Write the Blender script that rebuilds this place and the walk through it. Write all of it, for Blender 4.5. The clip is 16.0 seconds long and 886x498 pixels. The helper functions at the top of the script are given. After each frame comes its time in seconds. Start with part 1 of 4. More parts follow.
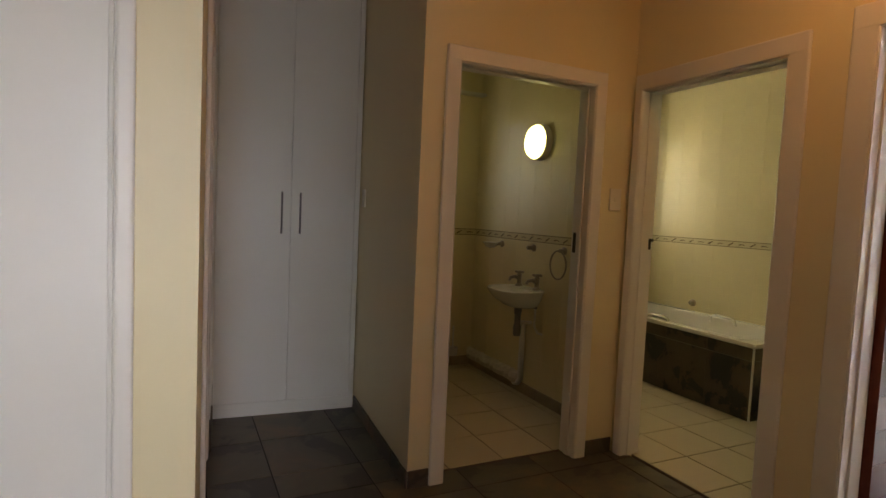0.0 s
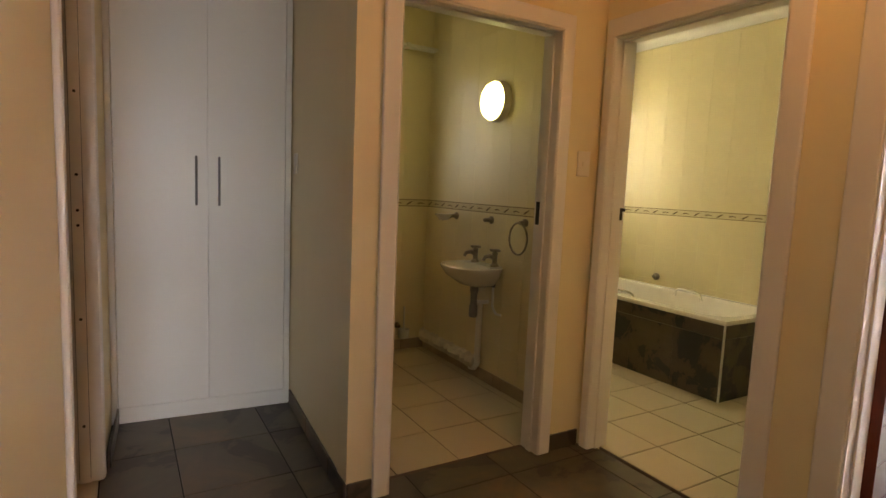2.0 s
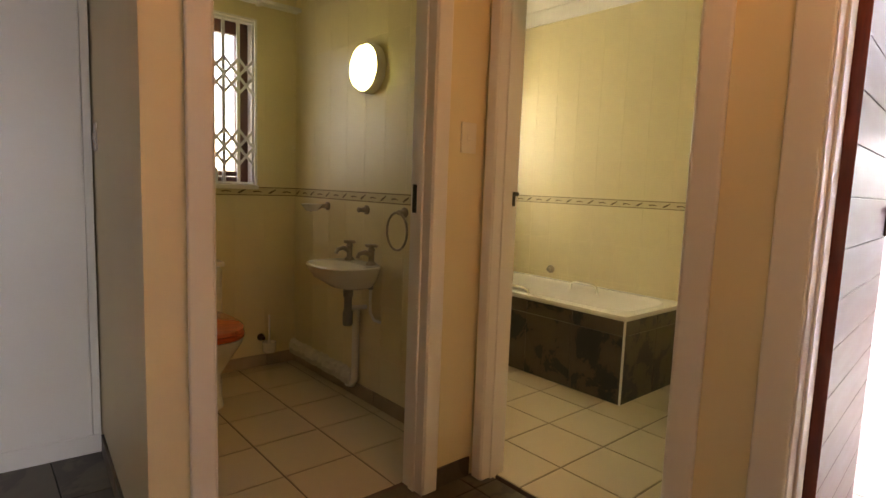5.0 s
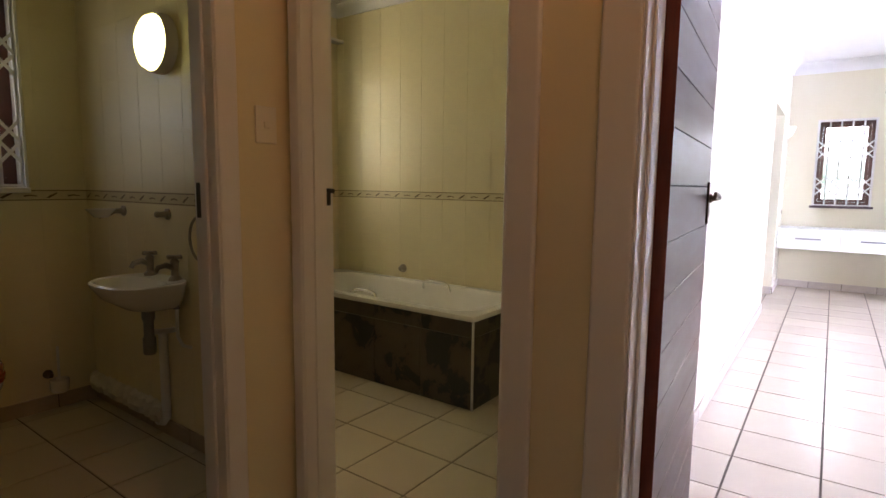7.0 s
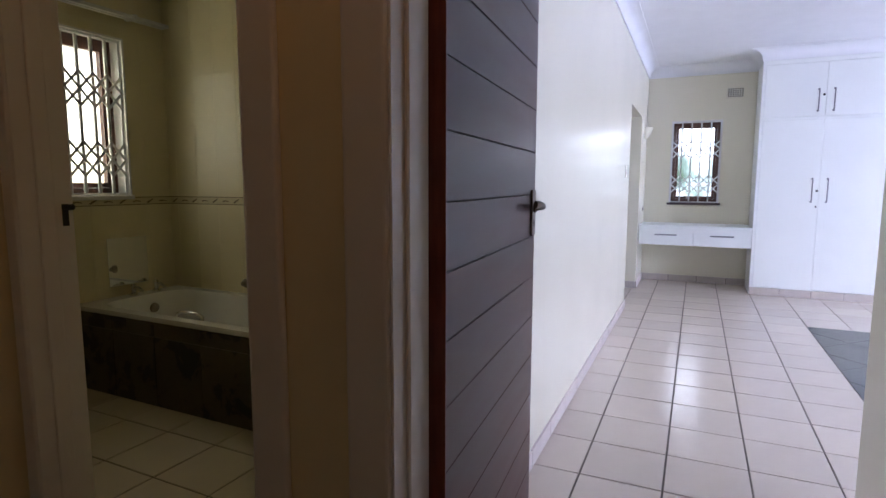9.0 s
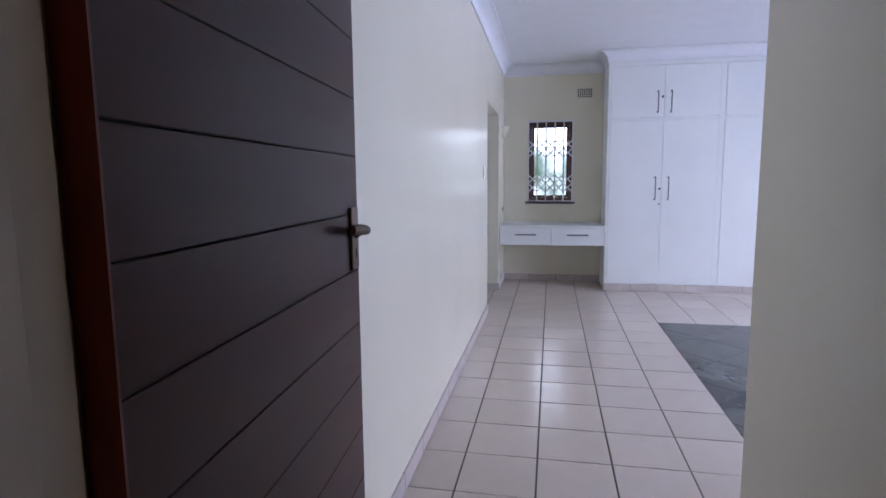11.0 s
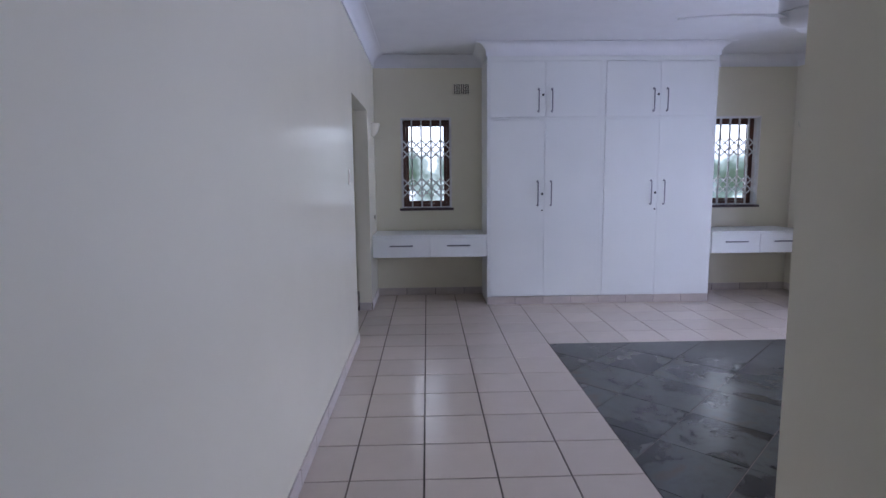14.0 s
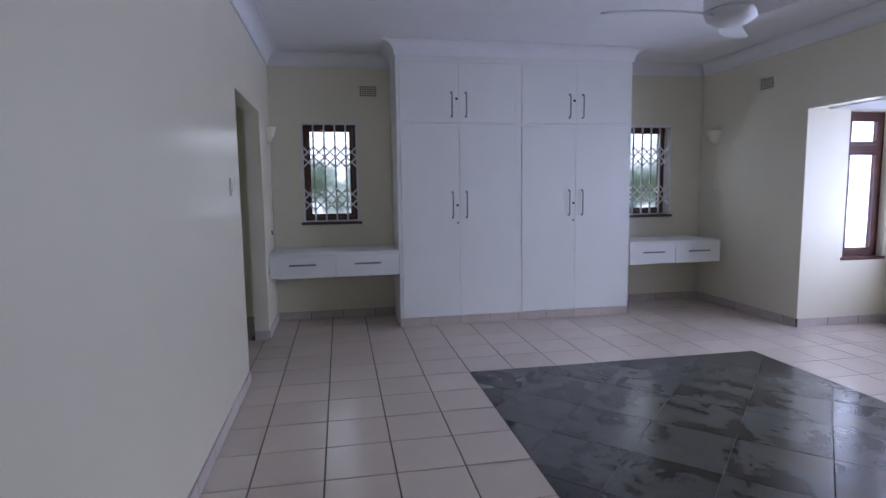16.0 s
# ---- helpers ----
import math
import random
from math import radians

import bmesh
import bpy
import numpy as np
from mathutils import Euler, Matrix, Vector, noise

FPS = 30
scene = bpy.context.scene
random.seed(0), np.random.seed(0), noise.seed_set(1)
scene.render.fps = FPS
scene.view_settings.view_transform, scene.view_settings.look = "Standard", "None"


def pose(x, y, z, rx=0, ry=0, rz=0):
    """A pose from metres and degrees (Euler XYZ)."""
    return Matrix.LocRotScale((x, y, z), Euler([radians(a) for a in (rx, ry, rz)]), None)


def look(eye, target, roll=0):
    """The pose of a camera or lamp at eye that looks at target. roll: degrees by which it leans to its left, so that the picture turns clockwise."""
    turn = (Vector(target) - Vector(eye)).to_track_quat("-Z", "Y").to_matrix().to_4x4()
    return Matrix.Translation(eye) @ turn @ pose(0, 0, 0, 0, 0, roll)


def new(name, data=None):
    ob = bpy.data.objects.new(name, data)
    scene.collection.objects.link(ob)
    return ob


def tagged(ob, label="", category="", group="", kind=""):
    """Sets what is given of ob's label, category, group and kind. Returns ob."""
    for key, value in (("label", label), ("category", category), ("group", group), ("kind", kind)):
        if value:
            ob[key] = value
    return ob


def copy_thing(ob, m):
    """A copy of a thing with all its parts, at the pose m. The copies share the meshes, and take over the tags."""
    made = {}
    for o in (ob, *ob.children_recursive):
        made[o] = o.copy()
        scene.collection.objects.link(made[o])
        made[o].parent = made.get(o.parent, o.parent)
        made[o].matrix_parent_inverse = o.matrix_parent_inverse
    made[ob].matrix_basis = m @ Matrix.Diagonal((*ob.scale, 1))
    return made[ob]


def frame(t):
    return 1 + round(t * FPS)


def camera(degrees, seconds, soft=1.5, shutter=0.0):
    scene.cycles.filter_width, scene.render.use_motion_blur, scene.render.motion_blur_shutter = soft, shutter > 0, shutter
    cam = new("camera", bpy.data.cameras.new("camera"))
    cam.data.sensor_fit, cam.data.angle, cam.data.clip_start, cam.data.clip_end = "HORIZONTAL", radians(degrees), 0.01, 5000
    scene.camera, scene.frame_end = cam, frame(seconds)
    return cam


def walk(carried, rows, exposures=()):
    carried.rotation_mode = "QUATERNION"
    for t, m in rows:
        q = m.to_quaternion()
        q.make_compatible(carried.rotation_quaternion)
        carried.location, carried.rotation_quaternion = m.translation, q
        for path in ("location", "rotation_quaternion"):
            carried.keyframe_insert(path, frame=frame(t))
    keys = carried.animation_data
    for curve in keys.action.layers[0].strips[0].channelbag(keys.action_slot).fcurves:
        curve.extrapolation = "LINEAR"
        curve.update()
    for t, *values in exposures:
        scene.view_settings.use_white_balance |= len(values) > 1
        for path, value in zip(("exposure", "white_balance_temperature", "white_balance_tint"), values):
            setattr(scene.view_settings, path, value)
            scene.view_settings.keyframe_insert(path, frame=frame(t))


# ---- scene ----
cam = camera(77.4, 16.0)
PATH = [
    (0, (0.344, 0.168, 1.317), (1.206, 1.968, 1.186), 2.6),
    (0.5, (0.414, 0.239, 1.341), (1.311, 2.018, 1.173), 2.4),
    (1, (0.463, 0.329, 1.322), (1.403, 2.084, 1.135), 2.4),
    (1.5, (0.529, 0.405, 1.303), (1.489, 2.147, 1.094), 2.4),
    (2, (0.574, 0.52, 1.287), (1.576, 2.237, 1.068), 2.4),
    (2.5, (0.611, 0.621, 1.299), (1.662, 2.306, 1.059), 2.3),
    (3, (0.654, 0.69, 1.287), (1.766, 2.334, 1.04), 2.3),
    (3.2, (0.674, 0.728, 1.275), (1.816, 2.35, 1.025), 2.1),
    (5.3, (1.055, 0.907, 1.234), (2.387, 2.381, 1.001), 1.8),
    (5.5, (1.105, 0.918, 1.249), (2.461, 2.367, 1.004), 1.5),
    (6, (1.197, 0.959, 1.251), (2.636, 2.327, 1.007), 1.1),
    (6.5, (1.262, 0.972, 1.238), (2.79, 2.242, 1.007), 1.0),
    (7, (1.357, 0.952, 1.242), (2.959, 2.126, 1.012), 0.7),
    (7.5, (1.485, 0.928, 1.257), (3.152, 2.009, 1.028), 0.5),
    (8, (1.594, 0.874, 1.264), (3.309, 1.877, 1.035), 0.3),
    (8.5, (1.682, 0.851, 1.278), (3.431, 1.793, 1.047), 0.2),
    (9, (1.78, 0.842, 1.282), (3.569, 1.705, 1.048), 0.1),
    (9.5, (1.918, 0.853, 1.296), (3.757, 1.602, 1.06), -0.0),
    (10, (2.037, 0.869, 1.308), (3.924, 1.488, 1.069), -0.2),
    (12.5, (2.728, 0.882, 1.367), (4.701, 1.096, 1.115), -0.5),
    (13, (2.851, 0.907, 1.385), (4.83, 1.042, 1.131), -0.4),
    (13.5, (2.957, 0.911, 1.367), (4.941, 0.966, 1.117), -0.5),
    (14, (3.127, 0.908, 1.376), (5.111, 0.895, 1.127), -0.6),
    (14.5, (3.278, 0.876, 1.369), (5.262, 0.806, 1.127), -0.6),
    (15, (3.392, 0.868, 1.37), (5.373, 0.732, 1.131), -0.5),
    (15.5, (3.525, 0.851, 1.361), (5.5, 0.633, 1.134), -0.6),
    (16, (3.663, 0.836, 1.371), (5.625, 0.516, 1.157), -0.8),
]
walk(cam, [(t, look(eye, target, roll)) for t, eye, target, roll in PATH],
     exposures=[(0, 2.1, 7200, 17), (3, 3.22, 7800, 20), (6, 2.55, 7000, 24), (9, 0.72, 5900, 20), (12.5, -0.18, 5800, 20.5), (16, -0.92, 5950, 19.5)])

# ---- world and light ----
world = bpy.data.worlds.new("sky")
scene.world = world
world.use_nodes = True
wn = world.node_tree
sky = wn.nodes.new("ShaderNodeTexSky")
sky.sky_type, sky.sun_disc = "NISHITA", False
sky.sun_elevation, sky.sun_rotation = radians(58), radians(270)
wn.links.new(sky.outputs[0], wn.nodes["Background"].inputs[0])
wn.nodes["Background"].inputs[1].default_value = 0.12


def lamp(name, kind, m, energy, color, size=1.0, size_y=None, angle=None):
    data = bpy.data.lights.new(name, kind)
    data.energy, data.color = energy, color
    if kind == "AREA":
        data.shape, data.size, data.size_y = "RECTANGLE", size, size_y or size
    if kind == "SUN":
        data.angle = angle
    ob = new(name, data)
    ob.matrix_world = m
    return ob


lamp("sun", "SUN", look((-6, 0, 10), (0, 0, 0)), 3.0, (1, 0.95, 0.86), angle=radians(0.5))
DAY = (0.63, 0.71, 1.0)
lamp("bay_daylight", "AREA", look((6.8, -4.47, 1.36), (6.8, 0, 1.0)), 132, DAY, 2.7, 1.36)
lamp("bay_side_daylight", "AREA", look((8.42, -4.06, 1.36), (0, -3.9, 1.2)), 13, DAY, 0.42, 1.36)
# Unseen hall opening, added to light the white door and the cupboard.
lamp("assumed_hall_daylight", "AREA", look((0.15, -1.36, 1.45), (0.15, 3, 1.45)), 2.95, (0.74, 0.78, 1.0), 0.52, 1.15)
lamp("wc_daylight", "AREA", look((2.12, 4.63, 1.71), (2.12, 0, 1.71)), 1.7, (1.0, 0.85, 0.50), 1.3, 1.7)
lamp("bath_daylight", "AREA", look((3.975, 4.63, 1.71), (3.975, 0, 1.71)), 18, (1.0, 0.94, 0.58), 1.3, 1.7)


# ---- materials ----
def material(name, color, rough=0.5, metal=0.0, var=0.08, scale=6.0, bump=0.0, bump_scale=80.0, spec=0.5, other=None, mix_scale=2.0, per_object=0.0, stretch=None, coat=0.0):
    mat = bpy.data.materials.new(name)
    mat.use_nodes = True
    nt = mat.node_tree
    n, l = nt.nodes, nt.links
    b = n["Principled BSDF"]
    b.inputs["Roughness"].default_value, b.inputs["Metallic"].default_value = rough, metal
    b.inputs["Specular IOR Level"].default_value = spec
    b.inputs["Coat Weight"].default_value = coat
    tc = n.new("ShaderNodeTexCoord")
    mp = n.new("ShaderNodeMapping")
    l.new(tc.outputs["Object"], mp.inputs[0])
    if stretch:
        mp.inputs["Scale"].default_value = stretch
    no = n.new("ShaderNodeTexNoise")
    no.inputs["Scale"].default_value, no.inputs["Detail"].default_value = scale, 6
    l.new(mp.outputs[0], no.inputs["Vector"])
    ramp = n.new("ShaderNodeMapRange")
    ramp.inputs["From Min"].default_value, ramp.inputs["From Max"].default_value = 0.3, 0.7
    ramp.inputs["To Min"].default_value, ramp.inputs["To Max"].default_value = 1 - var, 1 + var
    l.new(no.outputs[0], ramp.inputs["Value"])
    mul = n.new("ShaderNodeMix")
    mul.data_type, mul.blend_type = "RGBA", "MULTIPLY"
    mul.inputs[0].default_value = 1
    mul.inputs[6].default_value = (*color, 1)
    l.new(ramp.outputs[0], mul.inputs[7])
    out = mul.outputs[2]
    if other:
        n2 = n.new("ShaderNodeTexNoise")
        n2.inputs["Scale"].default_value, n2.inputs["Detail"].default_value = mix_scale, 8
        l.new(mp.outputs[0], n2.inputs["Vector"])
        r2 = n.new("ShaderNodeMapRange")
        r2.inputs["From Min"].default_value, r2.inputs["From Max"].default_value = 0.48, 0.6
        l.new(n2.outputs[0], r2.inputs["Value"])
        mx = n.new("ShaderNodeMix")
        mx.data_type = "RGBA"
        l.new(r2.outputs[0], mx.inputs[0])
        l.new(out, mx.inputs[6])
        mx.inputs[7].default_value = (*other, 1)
        out = mx.outputs[2]
    if per_object:
        oi = n.new("ShaderNodeObjectInfo")
        r3 = n.new("ShaderNodeMapRange")
        r3.inputs["To Min"].default_value, r3.inputs["To Max"].default_value = 1 - per_object, 1 + per_object
        l.new(oi.outputs["Random"], r3.inputs["Value"])
        m3 = n.new("ShaderNodeMix")
        m3.data_type, m3.blend_type = "RGBA", "MULTIPLY"
        m3.inputs[0].default_value = 1
        l.new(out, m3.inputs[6])
        l.new(r3.outputs[0], m3.inputs[7])
        out = m3.outputs[2]
    l.new(out, b.inputs["Base Color"])
    r4 = n.new("ShaderNodeMapRange")
    r4.inputs["To Min"].default_value, r4.inputs["To Max"].default_value = rough * 0.85, min(1, rough * 1.15)
    l.new(no.outputs[0], r4.inputs["Value"])
    l.new(r4.outputs[0], b.inputs["Roughness"])
    if bump:
        nb = n.new("ShaderNodeTexNoise")
        nb.inputs["Scale"].default_value, nb.inputs["Detail"].default_value = bump_scale, 4
        l.new(mp.outputs[0], nb.inputs["Vector"])
        bp = n.new("ShaderNodeBump")
        bp.inputs["Strength"].default_value, bp.inputs["Distance"].default_value = bump, 0.01
        l.new(nb.outputs[0], bp.inputs["Height"])
        l.new(bp.outputs[0], b.inputs["Normal"])
    return mat


def slate_material(name, dark, mid, light, scale=1.6, rough=0.3):
    """Grey-green slate with rusty and dark cleft patches; each piece takes its own part of the pattern."""
    mat = bpy.data.materials.new(name)
    mat.use_nodes = True
    nt = mat.node_tree
    n, l = nt.nodes, nt.links
    b = n["Principled BSDF"]
    tc, oi = n.new("ShaderNodeTexCoord"), n.new("ShaderNodeObjectInfo")
    sh = n.new("ShaderNodeVectorMath")
    sh.operation = "MULTIPLY_ADD"
    sh.inputs[1].default_value = (37, 53, 11)
    l.new(oi.outputs["Random"], sh.inputs[0])
    l.new(tc.outputs["Object"], sh.inputs[2])
    a = n.new("ShaderNodeTexNoise")
    a.inputs["Scale"].default_value, a.inputs["Detail"].default_value, a.inputs["Distortion"].default_value = scale, 5, 0.5
    a.inputs["Roughness"].default_value = 0.62
    l.new(sh.outputs[0], a.inputs["Vector"])
    r = n.new("ShaderNodeValToRGB")
    e = r.color_ramp.elements
    e[0].position, e[0].color = 0.30, (*dark, 1)
    e[1].position, e[1].color = 0.475, tuple(c * 0.92 for c in mid) + (1,)
    k = e.new(0.445)
    k.color = (dark[0] * 1.2, dark[1] * 1.2, dark[2] * 1.2, 1)
    k = e.new(0.56)
    k.color = (mid[0] * 1.02, mid[1] * 1.08, mid[2] * 1.08, 1)
    k = e.new(0.70)
    k.color = (*light, 1)
    l.new(a.outputs[0], r.inputs[0])
    l.new(r.outputs[0], b.inputs["Base Color"])
    m = n.new("ShaderNodeMapRange")
    m.inputs["To Min"].default_value, m.inputs["To Max"].default_value = rough * 0.92, rough * 1.12
    l.new(a.outputs[0], m.inputs["Value"])
    l.new(m.outputs[0], b.inputs["Roughness"])
    bp = n.new("ShaderNodeBump")
    bp.inputs["Strength"].default_value, bp.inputs["Distance"].default_value = 0.04, 0.004
    l.new(a.outputs[0], bp.inputs["Height"])
    l.new(bp.outputs[0], b.inputs["Normal"])
    return mat


def glow(name, color, strength):
    mat = bpy.data.materials.new(name)
    mat.use_nodes = True
    b = mat.node_tree.nodes["Principled BSDF"]
    b.inputs["Base Color"].default_value = (0.8, 0.8, 0.8, 1)
    b.inputs["Emission Color"].default_value = (*color, 1)
    b.inputs["Emission Strength"].default_value = strength
    return mat


# Glowing backdrop: bright sky and sunlit ground are painted into the emission by height.
def garden_backdrop(name, strength):
    mat = bpy.data.materials.new(name)
    mat.use_nodes = True
    nt = mat.node_tree
    n, l = nt.nodes, nt.links
    b = n["Principled BSDF"]
    tc = n.new("ShaderNodeTexCoord")
    a = n.new("ShaderNodeTexNoise")
    a.inputs["Scale"].default_value, a.inputs["Detail"].default_value = 1.1, 9
    l.new(tc.outputs["Object"], a.inputs["Vector"])
    sep = n.new("ShaderNodeSeparateXYZ")
    l.new(tc.outputs["Object"], sep.inputs[0])
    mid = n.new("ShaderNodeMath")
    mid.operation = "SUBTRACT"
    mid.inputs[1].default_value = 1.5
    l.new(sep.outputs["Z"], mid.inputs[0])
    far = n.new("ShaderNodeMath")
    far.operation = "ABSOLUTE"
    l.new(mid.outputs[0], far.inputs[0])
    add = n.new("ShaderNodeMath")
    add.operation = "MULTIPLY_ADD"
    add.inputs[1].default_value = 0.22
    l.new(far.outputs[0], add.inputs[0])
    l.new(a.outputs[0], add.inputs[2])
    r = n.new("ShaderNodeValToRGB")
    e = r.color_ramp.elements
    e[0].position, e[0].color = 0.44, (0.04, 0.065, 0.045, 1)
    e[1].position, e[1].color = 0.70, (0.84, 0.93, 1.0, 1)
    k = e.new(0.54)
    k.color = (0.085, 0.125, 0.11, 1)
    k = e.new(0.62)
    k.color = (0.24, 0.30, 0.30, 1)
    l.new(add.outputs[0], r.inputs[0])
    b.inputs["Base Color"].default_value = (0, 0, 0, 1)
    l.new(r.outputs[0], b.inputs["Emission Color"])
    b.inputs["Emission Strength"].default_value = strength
    return mat


CREAM = material("cream_wall_paint", (0.79, 0.70, 0.465), 0.45, var=0.02, scale=1.5)
BEDROOM_CREAM = material("pale_cream_satin_paint", (0.80, 0.755, 0.60), 0.23, var=0.015, scale=1.2)
CEILING = material("ceiling_white", (0.82, 0.82, 0.82), 0.8, var=0.02, bump=0.04)
WHITE = material("white_enamel_paint", (0.80, 0.78, 0.75), 0.38, var=0.03, scale=3)
CABINET = material("white_cabinet_paint", (0.80, 0.81, 0.775), 0.40, var=0.02, scale=2)
CERAMIC = material("white_ceramic", (0.82, 0.80, 0.74), 0.12, var=0.02)
FLOOR_TILE = material("beige_floor_tile", (0.63, 0.54, 0.46), 0.2, var=0.025, scale=5, per_object=0.05)
BATH_FLOOR = material("cream_floor_tile", (0.57, 0.505, 0.37), 0.3, var=0.012, scale=3, per_object=0.05)
GROUT = material("dark_grout", (0.13, 0.10, 0.085), 0.9, var=0.15, scale=20)
PALE_GROUT = material("cream_grout", (0.78, 0.695, 0.455), 0.6, var=0.05, scale=20)
SKIRT_TILE = material("skirting_tile", (0.55, 0.48, 0.43), 0.3, var=0.06, scale=9, per_object=0.06)
WALL_TILE = material("cream_wall_tile", (0.76, 0.675, 0.44), 0.33, var=0.02, scale=7, per_object=0.012)
BORDER = material("border_tile", (0.68, 0.60, 0.38), 0.25, var=0.06, scale=30)
BORDER_INK = material("border_brown_pattern", (0.16, 0.10, 0.04), 0.4, var=0.3, scale=40)
WOOD = material("dark_mahogany", (0.050, 0.012, 0.009), 0.33, var=0.12, scale=3, stretch=(1, 7, 7), spec=0.25)
RED_WOOD = material("red_mahogany_edge", (0.13, 0.022, 0.011), 0.4, var=0.3, scale=8, stretch=(8, 8, 1))
WINDOW_WOOD = material("window_mahogany", (0.09, 0.03, 0.02), 0.4, var=0.3, scale=8)
SEAT_WOOD = material("orange_wood_seat", (0.50, 0.105, 0.035), 0.25, var=0.3, scale=6, stretch=(1, 8, 1), coat=0.4)
CHROME = material("chrome", (0.72, 0.72, 0.70), 0.15, metal=1, var=0.05)
STEEL = material("brushed_steel", (0.26, 0.26, 0.27), 0.35, metal=1, var=0.1, scale=30)
BRONZE = material("aged_bronze", (0.11, 0.075, 0.05), 0.38, metal=1, var=0.25, scale=20)
AGED = material("aged_chrome", (0.34, 0.29, 0.23), 0.3, metal=1, var=0.2, scale=25)
BLACK = material("black_iron", (0.02, 0.018, 0.016), 0.5, var=0.2)
BOTTLE = material("pale_blue_plastic", (0.70, 0.78, 0.80), 0.15, var=0.03)
SWITCH = material("cream_switch_plastic", (0.80, 0.75, 0.64), 0.4, var=0.02)
PLASTIC = material("white_plastic", (0.78, 0.77, 0.72), 0.35, var=0.02)
GRILLE = material("white_grille_paint", (0.82, 0.82, 0.82), 0.4, var=0.05, scale=15)
DARK = material("dark_gap", (0.02, 0.018, 0.015), 0.9, var=0.1)
TERRACOTTA = material("brown_sill_tile", (0.10, 0.07, 0.075), 0.4, var=0.15, scale=12)
PLASTER = material("rough_white_plaster", (0.66, 0.62, 0.52), 0.85, var=0.12, scale=14, bump=0.4, bump_scale=30)
WC_SKIRT = material("brown_skirting_tile", (0.38, 0.30, 0.21), 0.4, var=0.12, scale=8, per_object=0.1)
FAN = material("fan_white", (0.72, 0.72, 0.72), 0.3, var=0.02)
GROUND = material("garden_ground", (0.30, 0.30, 0.18), 0.95, var=0.35, scale=1.5, other=(0.07, 0.11, 0.03), mix_scale=0.6)
SLATE = slate_material("slate", (0.020, 0.018, 0.018), (0.088, 0.088, 0.079), (0.098, 0.082, 0.064), 3.0, 0.2)
LOBBY_SLATE = slate_material("dark_slate", (0.042, 0.036, 0.027), (0.100, 0.082, 0.058), (0.17, 0.115, 0.066), 2.3, 0.42)
BATH_SLATE = slate_material("bath_slate", (0.026, 0.026, 0.028), (0.105, 0.080, 0.056), (0.125, 0.090, 0.060), 4.5, 0.33)
LAMP_GLOW = glow("lamp_diffuser", (0.96, 0.95, 0.34), 1.35)
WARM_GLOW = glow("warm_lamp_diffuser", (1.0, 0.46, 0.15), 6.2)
GARDEN = garden_backdrop("garden_distance_glow", 4.5)
GLASS = bpy.data.materials.new("window_glass")
GLASS.use_nodes = True
_b = GLASS.node_tree.nodes["Principled BSDF"]
_b.inputs["Transmission Weight"].default_value, _b.inputs["Roughness"].default_value, _b.inputs["IOR"].default_value = 1.0, 0.0, 1.02


# ---- mesh helpers ----
def B(bm, x0, y0, z0, x1, y1, z1):
    v = [bm.verts.new((x, y, z)) for z in (min(z0, z1), max(z0, z1)) for y in (min(y0, y1), max(y0, y1)) for x in (min(x0, x1), max(x0, x1))]
    for f in ((0, 2, 3, 1), (4, 5, 7, 6), (0, 1, 5, 4), (2, 6, 7, 3), (0, 4, 6, 2), (1, 3, 7, 5)):
        bm.faces.new([v[i] for i in f])
    return bm


def bev(bm, w, seg=2):
    bmesh.ops.bevel(bm, geom=bm.edges[:], offset=w, segments=seg, affect="EDGES", profile=0.6)
    return bm


def lathe(bm, prof, n=24, m=None):
    """Spins (radius, height) pairs about z, then moves them by m."""
    m = m or Matrix()
    rings = []
    for r, z in prof:
        if r < 1e-5:
            rings.append([bm.verts.new(m @ Vector((0, 0, z)))])
        else:
            rings.append([bm.verts.new(m @ Vector((r * math.cos(6.28318 * i / n), r * math.sin(6.28318 * i / n), z))) for i in range(n)])
    for a, b in zip(rings, rings[1:]):
        for i in range(n):
            q = [a[i % len(a)], a[(i + 1) % n % len(a)], b[(i + 1) % n % len(b)], b[i % len(b)]]
            q = [v for k, v in enumerate(q) if v not in q[:k]]
            if len(q) > 2:
                bm.faces.new(q)
    return bm


def tube(bm, pts, r, n=10, flat=1.0):
    """A round bar along a line of points, with closed ends."""
    pts = [Vector(p) for p in pts]
    rings = []
    for i, p in enumerate(pts):
        d = (pts[min(i + 1, len(pts) - 1)] - pts[max(i - 1, 0)]).normalized()
        a = d.orthogonal() if i == 0 else (side - d * side.dot(d))
        side = a.normalized()
        b = d.cross(side)
        rr = r[i] if isinstance(r, (list, tuple)) else r
        rings.append([bm.verts.new(p + side * rr * math.cos(6.28318 * k / n) + b * rr * flat * math.sin(6.28318 * k / n)) for k in range(n)])
    for a, b in zip(rings, rings[1:]):
        for k in range(n):
            bm.faces.new((a[k], a[(k + 1) % n], b[(k + 1) % n], b[k]))
    bm.faces.new(rings[0][::-1])
    bm.faces.new(rings[-1])
    return bm


def loft(bm, rings, cap0=True, cap1=True):
    """Skins a stack of closed rings of points."""
    rs = [[bm.verts.new(p) for p in ring] for ring in rings]
    for a, b in zip(rs, rs[1:]):
        for k in range(len(a)):
            bm.faces.new((a[k], a[(k + 1) % len(a)], b[(k + 1) % len(a)], b[k]))
    if cap0:
        bm.faces.new(rs[0][::-1])
    if cap1:
        bm.faces.new(rs[-1])
    return bm


